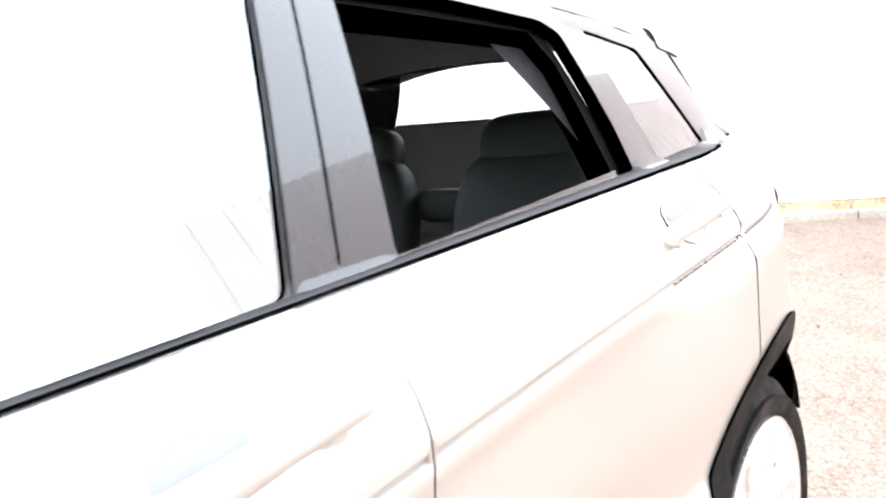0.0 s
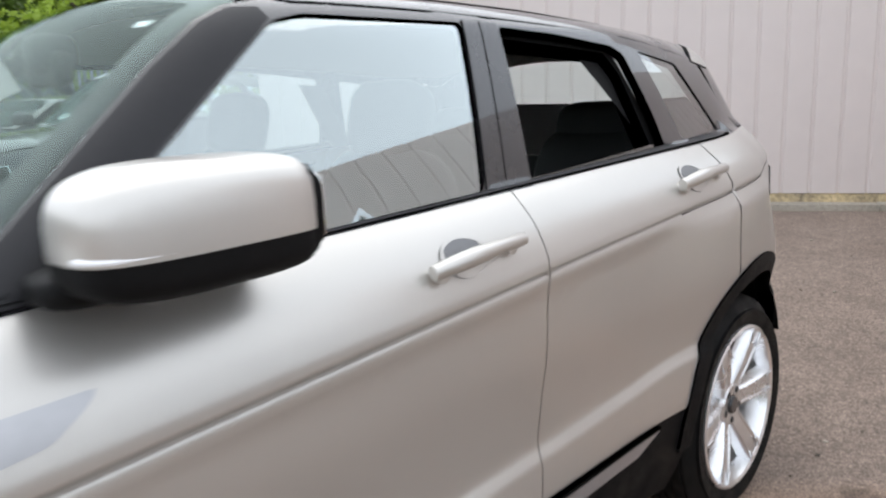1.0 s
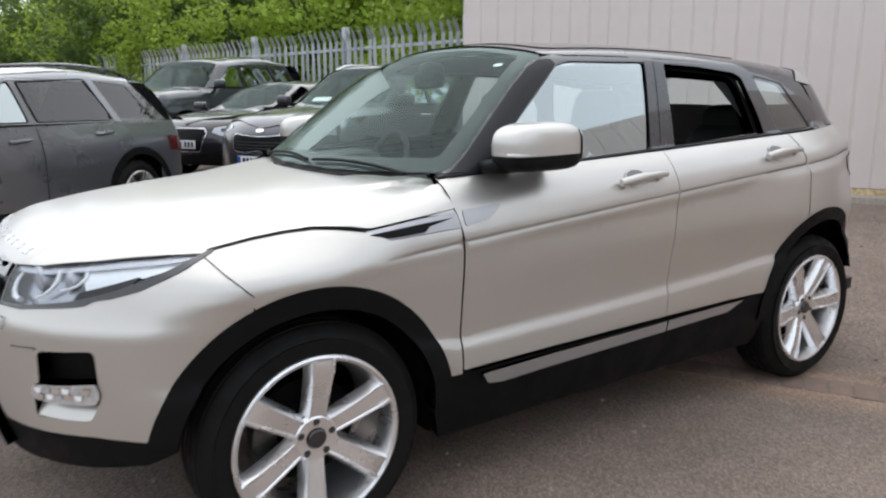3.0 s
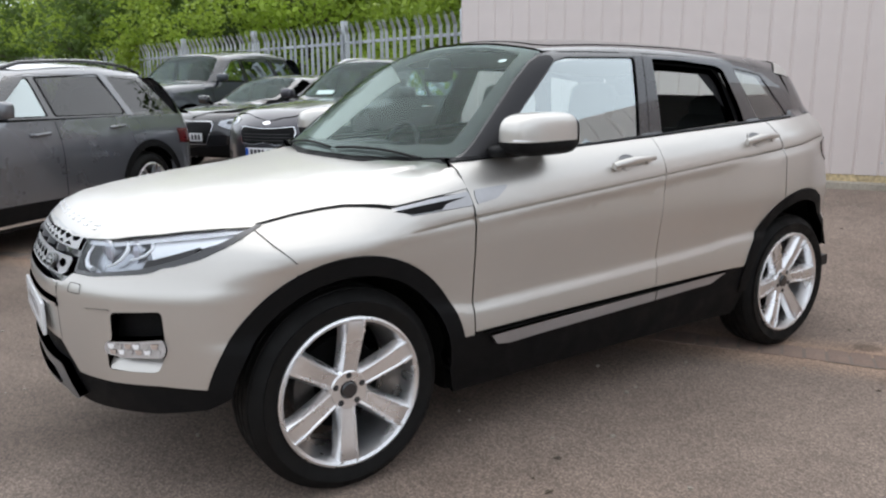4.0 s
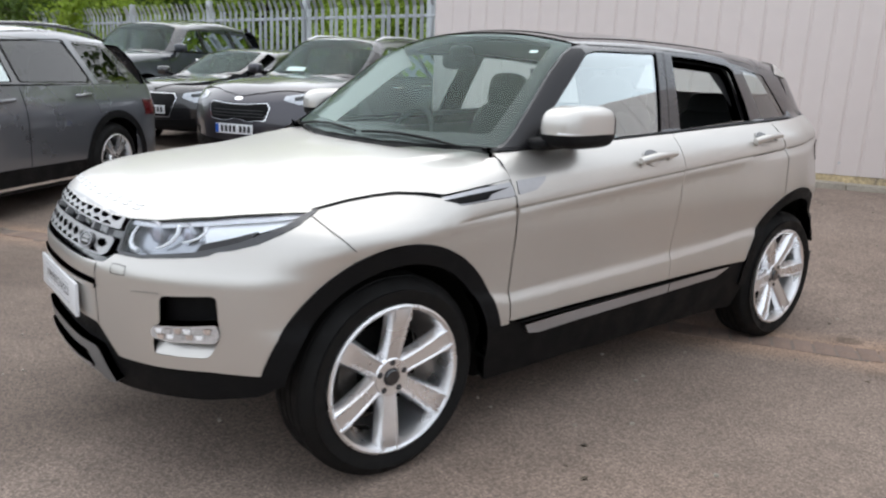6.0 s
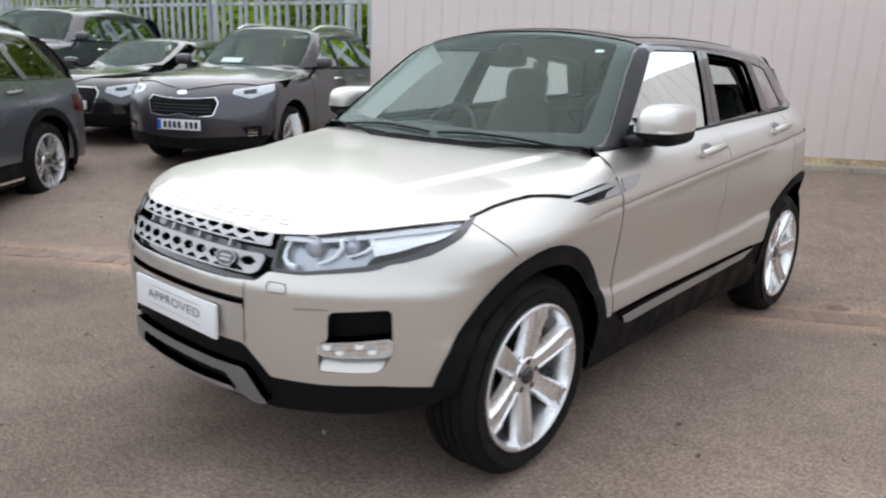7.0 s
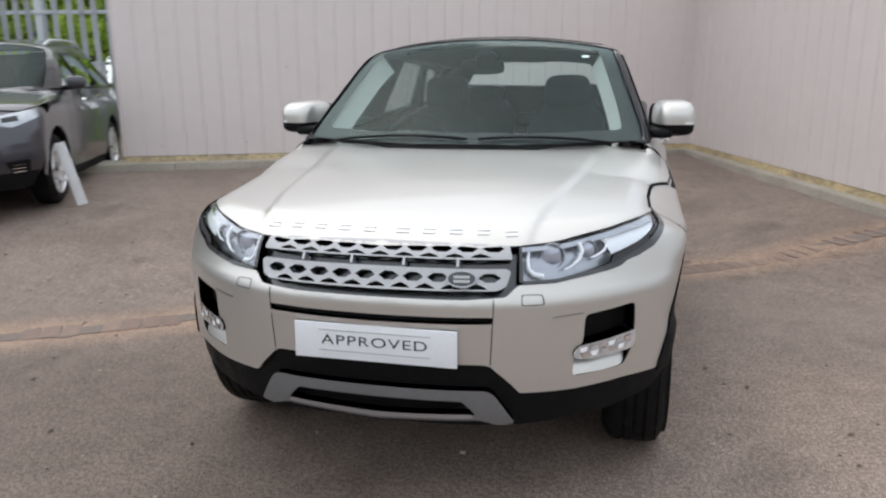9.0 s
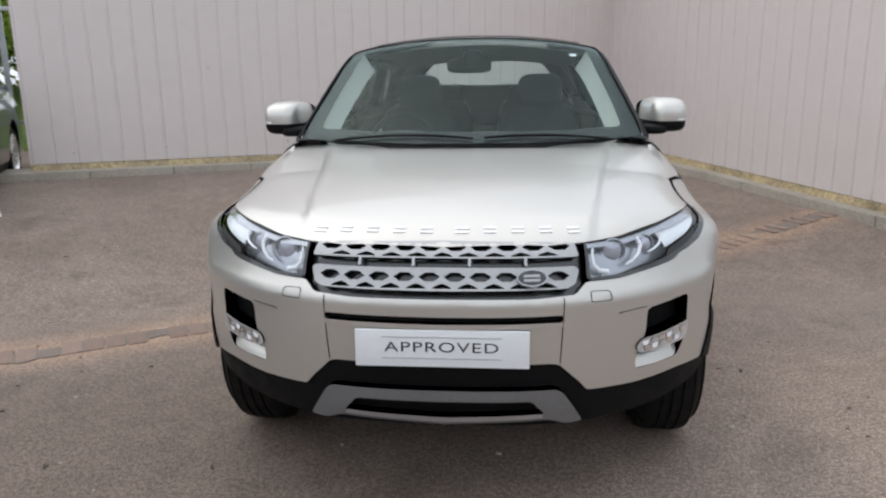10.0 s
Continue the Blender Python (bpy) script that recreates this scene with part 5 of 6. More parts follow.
        blob(.055, .075, .024, .6, Matrix.Translation((mx - sd * .055, my - .115, mz - .058)), 28, 14).part("mirror_foot", BLACK_PLASTIC, mir, smooth=60)
        Solid().tube([(sd * .80, .755, 1.165), (sd * .86, .77, 1.167), (sd * .91, .79, 1.172), (sd * .95, .83, 1.178)], lambda q: .030 - .006 * q, 14).part("mirror_arm", BLACK_PLASTIC, mir)
        blob(.084, .012, .066, .5, Matrix.Translation((mx - sd * .026, my + .124, mz - .002)) @ Matrix.Rotation(sd * radians(14), 4, "Z"), 28, 10).part("mirror_bezel", BLACK_PLASTIC, mir, smooth=60)
        Solid().prism(rounded([(-.08, -.05), (.08, -.05), (.08, .05), (-.08, .05)], .03, .03), 0, .002, Matrix.Translation((mx - sd * .026, my + .137, mz)) @ Matrix.Rotation(sd * radians(14), 4, "Z") @ pose(0, 0, 0, -90)).part("mirror_glass", CHROME, mir)
        strip = [mm @ Vector((sd * .0835 * math.cos(q) ** .56, -.1745 * math.sin(q) ** .56, -.003)) for q in np.linspace(radians(82), radians(14), 14)]
        Solid().tube(strip, .0042, 8).part("mirror_indicator", LIGHT_GUIDE, mir, "clear indicator strip")
        # lamps
        pan = patch("headlamp", H, "wrap", lamp, LAMP_BOWL, car, sd, off=-0.038, depth=0, r=0.008, label="clear wraparound headlamp with projector and bright light guides")
        patch("lamp_edge", H, "wrap", [(a, b) for a, b in lamp], BLACK_GLOSS, pan, sd, off=-0.001, depth=0.05, r=0.008, step=.02, holes=[[(23.2, .9343), (30, .9394), (39.2, .9614), (44, .9734), (54.9, .9865), (50.9, .947), (43.9, .897), (39.5, .874), (37.2, .8635), (28, .8385), (22.9, .838)]])
        patch("lamp_border", H, "wrap", [(55.6, .987), (51.1, .948), (44.0, .897), (39.5, .874), (37.2, .8635), (28, .8385), (22.9, .838), (22.6, .829), (28, .8285), (37.6, .848), (39.6, .855), (41.0, .868), (43.5, .876), (47.5, .897), (52.4, .940), (56.2, .982)], BLACK_GLOSS, pan, sd, off=0.002, depth=0.01, r=.004, step=.015, label="gloss black stepped border under the lamp")
        patch("lamp_brow", H, "wrap", [(22.9, .9335), (30, .9386), (39.2, .9606), (44, .9726), (54.8, .9862), (52.5, .970), (44, .956), (39, .945), (30, .924), (23, .920)], LAMP_BOWL, pan, sd, off=-0.008, depth=0.0, step=.02)
        patch("lamp_lens", H, "wrap", lamp, GLASS_LAMP, pan, sd, off=-0.002, depth=0, r=0.008).visible_shadow = False
        for a, z, r in ((27.8, .896, .042), (34.0, .904, .034)):
            p = H.point("wrap", [(a, z)])[0]
            m = Matrix.Translation((sd * p[0], p[1], p[2])) @ Matrix.Rotation(sd * radians(12), 4, "Z") @ Matrix.Rotation(radians(-90), 4, "Z") @ pose(-.010, 0, 0)
            m = m @ pose(0, 0, 0, 0, 0, 180) @ Matrix.Scale(-1, 4, (1, 0, 0))
            Solid().lathe([(-.045, r * .84), (-.022, r * .88), (-.019, r * .94), (-.021, r * 1.0), (-.03, r * 1.03), (-.06, r * 1.04)], 40, m).part("projector_ring", LAMP_BOWL, pan, "pale ring round the projector")
            Solid().lathe([(-.045, r * .80), (-.030, r * .78), (-.024, r * .70)], 40, m).part("projector_seat", STEEL_DARK, pan)
            Solid().lathe([(-.030, r * .78), (-.022, r * .70), (-.017, r * .45), (-.015, .0005)], 36, m).part("projector", LAMP_DOME, pan)
        def guide(pts, w):
            q = H.point("wrap", pts)
            nn = H.normal(q)
            q = q - nn * .014
            Solid().tube([(sd * x, y, z) for x, y, z in q], w, 8).part("light_guide", LIGHT_GUIDE, pan, "white light guide")
        guide([(24.5, .922), (24.0, .895), (24.0, .872), (24.7, .856), (26.2, .849)], lambda q: .004 + .005 * q)
        guide([(33.2, .938), (33.4, .915), (32.6, .890), (31.2, .872), (29.8, .864)], lambda q: .008 - .005 * q)
        guide([(38.2, .948), (38.4, .928), (37.4, .908), (36.0, .896), (34.6, .890)], lambda q: .006 - .003 * q)
        patch("lamp_corner", H, "wrap", [(37.6, .865), (38.4, .888), (42, .905), (47.5, .934), (46, .908), (42.5, .884)], DARK_PLASTIC, pan, sd, off=0.0015, depth=0.01, r=.006)
        patch("lamp_reflector", H, "wrap", [(37.5, .945), (44, .964), (54.5, .982), (49.8, .950), (44.5, .918), (38.8, .893)], LIGHT_GUIDE, pan, sd, off=-0.016, depth=0.008)
        patch("washer_seam", H, "wrap", [(22.3, .801), (25.5, .799), (25.7, .769), (22.2, .769)], SEAM_BLACK, car, sd, off=0.0008, depth=0, r=0.008, step=.012, holes=[[(22.42, .799), (25.38, .797), (25.58, .771), (22.32, .771)]], hole_r=.007)
        patch("bumper_seam", H, "wrap", [(18.05, .788), (18.2, .788), (17.75, .584), (17.6, .584)], SEAM_BLACK, car, sd, off=0.0008, depth=0, step=.01)
        # fog lamp in its recess
        patch("fog_shelf", H, "wrap", [(26.8, .727), (32.0, .733), (32.0, .727), (27.0, .7215)], PAINT, car, sd, off=0.004, depth=0.008, r=.002, step=.012)
        patch("fog_recess", H, "wrap", [(29.6, .735), (42.0, .75), (42.3, .585), (39.8, .55), (30, .55)], BLACK_PLASTIC, car, sd, off=-0.05, depth=0, label="black intake mesh")
        scoop, na, nz = Solid(), 14, 7
        deg, hts = np.linspace(29.9, 41.9, na), np.linspace(.531, .612, nz)
        q = np.array([(g, h) for h in hts for g in deg])
        p = H.point("wrap", q)
        sink = np.repeat(np.array([.001, .008, .018, .028, .036, .042, .046]), na)
        p = (p - H.normal(p) * sink[:, None]) * (sd, 1, 1)
        scoop.add(p, [(j * na + i, j * na + i + 1, j * na + na + i + 1, j * na + na + i) for j in range(nz - 1) for i in range(na - 1)])
        scoop.part("fog_scoop", PAINT, car, smooth=60)
        fl = patch("fog_lamp", H, "wrap", [(31.0, .628), (36, .636), (41.6, .650), (42.0, .615), (41.2, .588), (34, .580), (30.7, .586), (30.2, .604)], LAMP_FOG, car, sd, off=0.006, depth=0.05, r=0.01, label="clear fog lamp with bright facets")
        for row, (z0, z1) in enumerate(((.606, .622), (.588, .603))):
            for k in range(6):
                a, up = 31.3 + 1.62 * k + .3 * row, .0025 * k
                patch("fog_facet", H, "wrap", [(a, z1 + up), (a + 1.35, z1 + up + .002), (a + 1.1, z0 + up), (a + .2, z0 + up)], (LIGHT_GUIDE, CHROME, LAMP_FOG)[(k * 2 + row) % 3], fl, sd, off=0.0075 + .0015 * ((k + row) % 2), depth=0.005, r=.003)
        # rear lamp
        patch("rear_lamp", H, "side", [(2.93, 1.088), (3.02, 1.10), (3.24, 1.11), (3.27, 1.0), (3.12, .975), (3.00, 1.01)], RED_LAMP, car, sd, off=0.004, depth=0.02, r=0.01, label="red rear lamp")
    # ---- glass and roof over the cabin
    rid = [(y, math.degrees(math.atan2(q[0], q[1] - .75))) for y, q in ((y, H.ridge(y)) for y in (.54, .62, .70, .80, .90, 1.0, 1.06))]
    scr = symo([(.36, 0), (.372, 32), (.41, 49), (.47, 58)] + rid + [(1.10, 38.2), (1.085, 30), (1.065, 0)])
    ws = patch("windscreen", H, "over", scr, GLASS_SCREEN, car, off=-0.004, depth=0, label="clear windscreen with a small sticker")
    ws.visible_shadow = False
    for sd in (1, -1):
        ang = np.array(rid)
        deep = np.linspace(0, 1, 5)
        rows_t = []
        for q in deep:
            p = H.point("over", np.stack([ang[:, 0], ang[:, 1] - 4.2 - 2.2 * q], 1))
            rows_t.append((p - H.normal(p) * (.012 + .10 * q)) * (sd, 1, 1))
        n = len(ang)
        trim = Solid().add(np.concatenate(rows_t), [(j * n + i, j * n + i + 1, j * n + n + i + 1, j * n + n + i) for j in range(4) for i in range(n - 1)])
        trim.part("pillar_trim", CLOTH_LIT, car, "inner windscreen pillar trim, its direct light painted as paler cloth", smooth=60)
    inner = symo([(.43, 0), (.442, 32), (.48, 47), (.56, rid[0][1] - 6)] + [(y, b - 5.5) for y, b in rid[2:6]] + [(1.045, 36), (1.04, 30), (1.03, 0)])
    patch("screen_band", H, "over", scr, BLACK_SATIN, car, off=-0.007, depth=0, step=0.025, holes=[inner], hole_r=0.03)
    patch("scuttle", H, "over", symo([(.33, 0), (.35, 40), (.44, 57), (.55, 64), (.60, 63), (.52, 57), (.40, 40), (.38, 0)]), BLACK_PLASTIC, car, off=-0.012, depth=0)
    roof = symo([(1.075, 0), (1.095, 30), (1.108, 38.8), (1.20, 39.6), (1.6, 40.3), (2.2, 41.6), (2.6, 42.6), (2.84, 43.0), (2.95, 38), (3.03, 20), (3.05, 0)])
    patch("roof", H, "over", roof, BLACK_GLOSS, car, step=0.04, label="gloss black roof panel")
    patch("roof_glass", H, "over", symo([(1.16, 0), (1.17, 32), (1.22, 34.5), (2.35, 36), (2.42, 34), (2.42, 0)]), BLACK_GLOSS, car, off=0.003, depth=0.004, step=0.04, r=0.02)
    patch("rear_spoiler", H, "over", symo([(2.98, 0), (2.96, 22), (2.86, 38), (2.76, 43.6), (2.92, 43.8), (3.05, 32), (3.10, 0)]), PAINT, car, off=0.003, depth=0.006, r=0.01, label="silver roof spoiler")
    patch("rear_window", H, "stern", sym([(0, 1.505), (33, 1.49), (37.0, 1.345), (0, 1.33)]), GLASS_SCREEN, car, off=-0.004, depth=0).visible_shadow = False
    patch("tailgate", H, "stern", sym([(0, 1.325), (37.4, 1.34), (40.5, 1.225), (44.5, 1.10), (45.5, .9), (44, .62), (0, .60)]), PAINT, car, step=0.04)
    patch("rear_bumper", H, "stern", sym([(0, .60), (44, .62), (45, .42), (30, .30), (0, .30)]), BLACK_PLASTIC, car, step=0.04)
    for a in (1, -1):
        patch("rear_pillar", H, "stern", [(a * 40.0, 1.225), (a * 37.2, 1.345), (a * 33.4, 1.495), (a * 56, 1.48), (a * 56, 1.243)], BLACK_GLOSS, car, depth=0.01)
    # sticker on the screen, wipers
    st = Solid().box(-.019, .019, -.012, .012, 0, .0006).part("screen_sticker", PAPER, ws, "small white sticker", smooth=0)
    p = H.point("top", [(.508, .985)])
    st.matrix_local = Matrix.Translation(Vector(p[0])) @ Vector(H.normal(p)[0]).to_track_quat("Z", "Y").to_matrix().to_4x4() @ pose(0, 0, .002)
    for x0, x1, y0, y1 in ((.08, .66, .384, .462), (-.62, .03, .452, .380)):
        q = H.point("top", [(x0 + (x1 - x0) * t, y0 + (y1 - y0) * t) for t in np.linspace(0, 1, 9)])
        nn = H.normal(q)
        w = Solid().tube([Vector(a) + Vector(b) * .007 for a, b in zip(q, nn)], .006, 8)
        w.part("wiper", BLACK_PLASTIC, car, "black windscreen wiper")
    # ---- wheels
    for x, y, sd, tn in ((.915, .004, 1, -5), (.915, 2.66, 1, 34), (-.915, 0, -1, 10), (-.915, 2.66, -1, 50)):
        wheel(car, x, y, .3665, sd, .368, .235, .268, 6, "six", tn)
    under = Solid().box(-.74, .74, .5, 2.15, .19, .34).box(-.52, .52, -.45, .5, .27, .36).box(-.52, .52, 2.15, 3.1, .22, .34).part("underbody", SEAM_BLACK, car, bevel=.03)
    Solid().box(-.44, .44, -.6, .6, .3, .92).part("engine_block", SEAM_BLACK, car, bevel=.05)
    # ---- cabin
    Solid().box(-.80, .80, .45, 3.25, .34, .40).part("cabin_floor", LEATHER, car)
    dash = blob(.70, .26, .13, .5, Matrix.Translation((0, .70, 1.0)), 40, 14).part("dashboard", LEATHER, car, "dark dashboard", smooth=60)
    blob(.16, .12, .05, .6, Matrix.Translation((-.36, .76, 1.11)), 24, 10).part("dial_hood", LEATHER, dash, smooth=60)
    Solid().box(-.12, .12, .85, 1.55, .40, .78).part("centre_console", LEATHER, car, bevel=.03)
    wm = pose(-.37, .96, 1.06, 0, 0, 0) @ Matrix.Rotation(radians(66), 4, "X")
    sw = Solid()
    cir = [wm @ Vector((.178 * math.cos(a), .178 * math.sin(a), 0)) for a in np.linspace(0, 2 * math.pi, 41)]
    sw.tube(cir, .015, 10)
    for a in (0, 180, 270):
        sw.tube([wm @ Vector((0, 0, -.02)), wm @ Vector((.17 * math.cos(radians(a)), .17 * math.sin(radians(a)), 0))], .016, 8)
    sw.tube([wm @ Vector((0, 0, -.02)), wm @ Vector((0, 0, -.22))], .03, 10)
    sw.part("steering_wheel", LEATHER, car, "black three-spoke steering wheel")
    for side in (-1, 1):
        for y, nm in ((1.55, "front_seat"), (2.60, "rear_seat")):
            x = side * (.37 if y < 2 else .33)
            seat = blob(.25, .25, .09, .45, Matrix.Translation((x, y - .28, .62))).part(nm, LEATHER, car, "dark grey leather seat", smooth=60)
            tilt = Matrix.Rotation(radians(-14), 4, "X")
            blob(.24, .075, .34, .5, Matrix.Translation((x, y + .04, .92)) @ tilt).part("backrest", LEATHER, seat, smooth=60)
            blob(.135 if y < 2 else .165, .055, .095 if y < 2 else .085, .55, Matrix.Translation((x, y + .12, 1.315 if y < 2 else 1.25)) @ tilt).part("headrest", LEATHER, seat, smooth=60)
            for d in (-.06, .06):
                Solid().tube([(x + d, y + .11, 1.24), (x + d, y + .085, 1.12)], .006, 8).part("headrest_post", CHROME, seat)
    Solid().box(-.66, .66, 2.80, 3.2, .90, .925).part("parcel_shelf", LEATHER, car, bevel=.008)
    blob(.10, .03, .05, .5, Matrix.Translation((0, 2.72, 1.10))).part("middle_headrest", LEATHER, car, smooth=60)
    rv = blob(.115, .022, .036, .5, Matrix.Translation((-.02, 1.0, 1.455))).part("rear_view_mirror", BLACK_PLASTIC, car, smooth=60)
    blob(.055, .05, .04, .6, Matrix.Translation((0, 1.0, 1.487))).part("sensor_housing", BLACK_PLASTIC, rv, smooth=60)
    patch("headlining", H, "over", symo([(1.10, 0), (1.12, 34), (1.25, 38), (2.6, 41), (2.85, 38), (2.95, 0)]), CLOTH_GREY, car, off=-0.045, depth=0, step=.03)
    for sd in (1, -1):
        patch("door_card", H, "side", [(.60, 1.13), (2.30, 1.19), (2.30, .45), (.60, .45)], LEATHER, car, sd, off=-0.07, depth=0.0, step=.06)
        patch("pillar_lining", H, "side", [(2.34, 1.22), (2.12, 1.47), (2.24, 1.46), (2.45, 1.22)], LEATHER, car, sd, off=-0.06, depth=0.0)
    # the glasshouse is a little taller than the panels are drawn
    bpy.context.view_layer.update()
    taller = lambda z: z + .07 * max(z - 1.18, 0)
    for ob in car.children_recursive:
        if ob.name.startswith(("wheel", "rim", "spokes", "centre_cap", "brake")) and not ob.name.startswith("wheel_well"):
            continue
        if ob.location.length > 1e-6:
            ob.location.z = taller(ob.location.z) if ob.parent is car else ob.location.z
        elif ob.parent is car or ob.parent.location.length < 1e-6:
            for v in ob.data.vertices:
                v.co.z = taller(v.co.z)
    # the body sits a little nose-down on its springs
    bpy.context.view_layer.update()
    sit = Matrix.Translation((0, .8, .6)) @ Matrix.Rotation(radians(.65), 4, "X") @ Matrix.Translation((0, -.8, -.6))
    for ob in car.children:
        if not ob.name.startswith(("wheel", "under")) or ob.name.startswith("wheel_well"):
            ob.matrix_local = sit @ ob.matrix_local
    return car


build_hero()

# ---- parked cars ----
def build_parked(name, label, paint, size, at, heading, wheel_r, rim_r, spokes, plate_bars=0, grille="bar", rails=False, dark_glass=False, mirror_z=1.18, black_arch=False, door_y=(0.55, 1.55, 2.35), lamp=((24, .06), (48, .10)), face_z=(.62, .80), lamp_z=0.0, cant=0.115):
    P = Plain(**size)
    car = new(name)
    fx, fy = heading
    car.matrix_world = pose(at[0], at[1], lay(*at[:2]), 0, 0, math.degrees(math.atan2(fx, -fy))) @ Matrix.Scale(at[2], 4)
    tagged(car, label, "car", "parked cars")
    base, belt, front = size["base"], size["belt"], size["front"]
    rear = base + size["back"]
    (cy, cz), (sy, sz) = size["cowl"], size["screen"]
    R1 = wheel_r + .075
    nz = size["nose_z"]
    for sd in (1, -1):
        body = [(-front + .42, nz - .03), (-front + .75, nz + .03), (cy - .25, cz - .06), (cy + .02, belt - .012), (rear - .36, belt + .012), (rear - .30, .9), (rear - .32, .45), (base + R1, .34)] + arc(base, wheel_r, R1, 16, 0, 180) + [(base - R1, .30), (R1, .30)] + arc(0, wheel_r, R1, 16, 0, 180) + [(-R1, .32), (-front + .40, .36)]
        patch("body_side", P, "side", body, paint, car, sd, step=.05)
        if black_arch:
            for c in (0, base):
                patch("arch_trim", P, "side", arc(c, wheel_r, R1 + .05, 24, 192, -12) + arc(c, wheel_r, R1 - .02, 24, -12, 192), BLACK_PLASTIC, car, sd, off=.008, depth=.05, step=.05)
            patch("sill_trim", P, "side", [(R1 - .04, .42), (base - R1 + .04, .42), (base - R1, .22), (R1, .22)], BLACK_PLASTIC, car, sd, off=.006, depth=.04, step=.05)
            patch("sill_strip", P, "side", [(R1 + .02, .275), (base - R1 - .02, .285), (base - R1 - .02, .262), (R1 + .02, .252)], CHROME, car, sd, off=.012, depth=.01, step=.05)
        else:
            patch("sill_trim", P, "side", [(R1, .31), (base - R1, .31), (base - R1, .2), (R1, .2)], BLACK_PLASTIC, car, sd, off=-.004, depth=.04, step=.05)
        zt = lambda y: float(P.roof(y)) - cant
        b = belt + .01
        house = [(cy + .12, b), (sy + .02, zt(sy + .02) - .02), (sy + .25, zt(sy + .25)), (rear - .75, zt(rear - .75) - .01), (rear - .42, b)]
        d = list(door_y)
        mid = (d[1] + d[0] + .6) / 2
        wins = []
        a = cy + .30
        k = (zt(sy + .1) - b) / (sy - cy)
        wins.append([(a, b + .02), (sy + .16, zt(sy) - .03), (d[1] - .06, zt(d[1]) - .04), (d[1] - .05, b + .02)])
        wins.append([(d[1] + .05, b + .02), (d[1] + .03, zt(d[1]) - .04), (d[2] - .12, zt(d[2]) - .05), (d[2] + .03, b + .10), (d[2], b + .02)])
        wins.append([(d[2] + .16, b + .03), (d[2] + .02, zt(d[2]) - .06), (rear - .82, zt(rear - .82) - .06), (rear - .62, b + .03)])
        patch("window_surround", P, "side", house, BLACK_GLOSS, car, sd, depth=.02, step=.05, holes=wins, hole_r=.03)
        for q, w in enumerate(wins):
            patch("side_window", P, "side", w, GLASS_DARK if (dark_glass and q) else GLASS_PARKED, car, sd, off=-.004, depth=0, step=.06)
            if q < 2:
                o = [(np.array(p) - np.mean(w, 0)) * 1.04 + np.mean(w, 0) for p in w]
                patch("window_trim", P, "side", o, BLACK_PLASTIC, car, sd, off=.003, depth=.006, step=.05, holes=[w], hole_r=.03, r=.03)
        if dark_glass:
            patch("rear_pillar", P, "side", [(d[2] + .05, b), (d[2] - .09, zt(d[2]) - .045), (d[2] + .0, zt(d[2]) - .05), (d[2] + .14, b)], paint, car, sd, off=.004, depth=.006, step=.05)
        for y, z in ((d[1] - .32, belt - .12), (d[2] - .26, belt - .09)):
            pa, pb = P.point("side", [(y, z), (y + .22, z + .01)])
            Solid().tube([(sd * pa[0], *pa[1:]), (sd * (pa[0] + .03), pa[1] + .03, pa[2]), (sd * (pb[0] + .03), pb[1] - .03, pb[2]), (sd * pb[0], *pb[1:])], .014, 8).part("door_handle", paint if black_arch else CHROME, car)
        for y in (d[0], d[1]):
            patch("door_gap", P, "side", [(y - .004, belt - .02), (y + .004, belt - .02), (y + .004, .36), (y - .004, .36)], SEAM_BLACK, car, sd, off=.002, depth=0, step=.05)
        mm = blob(.10, .075, .068, .55, Matrix.Translation((sd * (size["half"] + .06), cy + .22, mirror_z)), 22, 12, .6).part("wing_mirror", paint, car, smooth=60)
        Solid().tube([(sd * (size["half"] - .1), cy + .26, mirror_z - .06), (sd * (size["half"] + .04), cy + .30, mirror_z - .05)], .025, 8).part("mirror_arm", BLACK_PLASTIC, mm)
        (a0, h0), (a1, h1) = lamp
        z = nz - .05 + lamp_z
        hl = patch("headlamp", P, "wrap", [(a0, z), (a1, z + .07), (a1 - 2, z + .07 - h1), (a0 + 8, z - .02 - h1), (a0 - 1, z - h0)], PARKED_LAMP, car, sd, off=.003, depth=.02, r=.01, step=.03)
        patch("lamp_bowl", P, "wrap", [(a0 + 5, z - .01), (a0 + 12, z + .01), (a0 + 12, z - .035), (a0 + 5, z - .05)], GLASS_DARK, hl, sd, off=.005, depth=.004, r=.01)
        patch("fog_panel", P, "wrap", [(32, .48), (42, .50), (42, .36), (36, .34)], BLACK_PLASTIC, car, sd, off=.002, depth=.01, r=.015, step=.03)
        if plate_bars:
            for q in range(3):
                patch("fog_bar", P, "wrap", [(35, .395 + .03 * q), (40, .40 + .03 * q), (40, .392 + .03 * q), (35, .387 + .03 * q)], CHROME, car, sd, off=.008, depth=.006, step=.03)
        patch("rear_lamp", P, "stern", [(30, .92), (50, .95), (50, .80), (42, .78), (31, .84)], RED_LAMP, car, sd, off=.004, depth=.02, r=.01, step=.04)
        if rails:
            ys = np.linspace(sy + .1, rear - .5, 9)
            q = P.point("over", [(y, 33.0) for y in ys])
            Solid().tube([(sd * p[0], p[1], p[2] + (.0 if i in (0, 8) else .045)) for i, p in enumerate(q)], .018, 8).part("roof_rail", RAIL_SILVER if rails == "silver" else BLACK_GLOSS, car)
        wx = size["half"] - .02
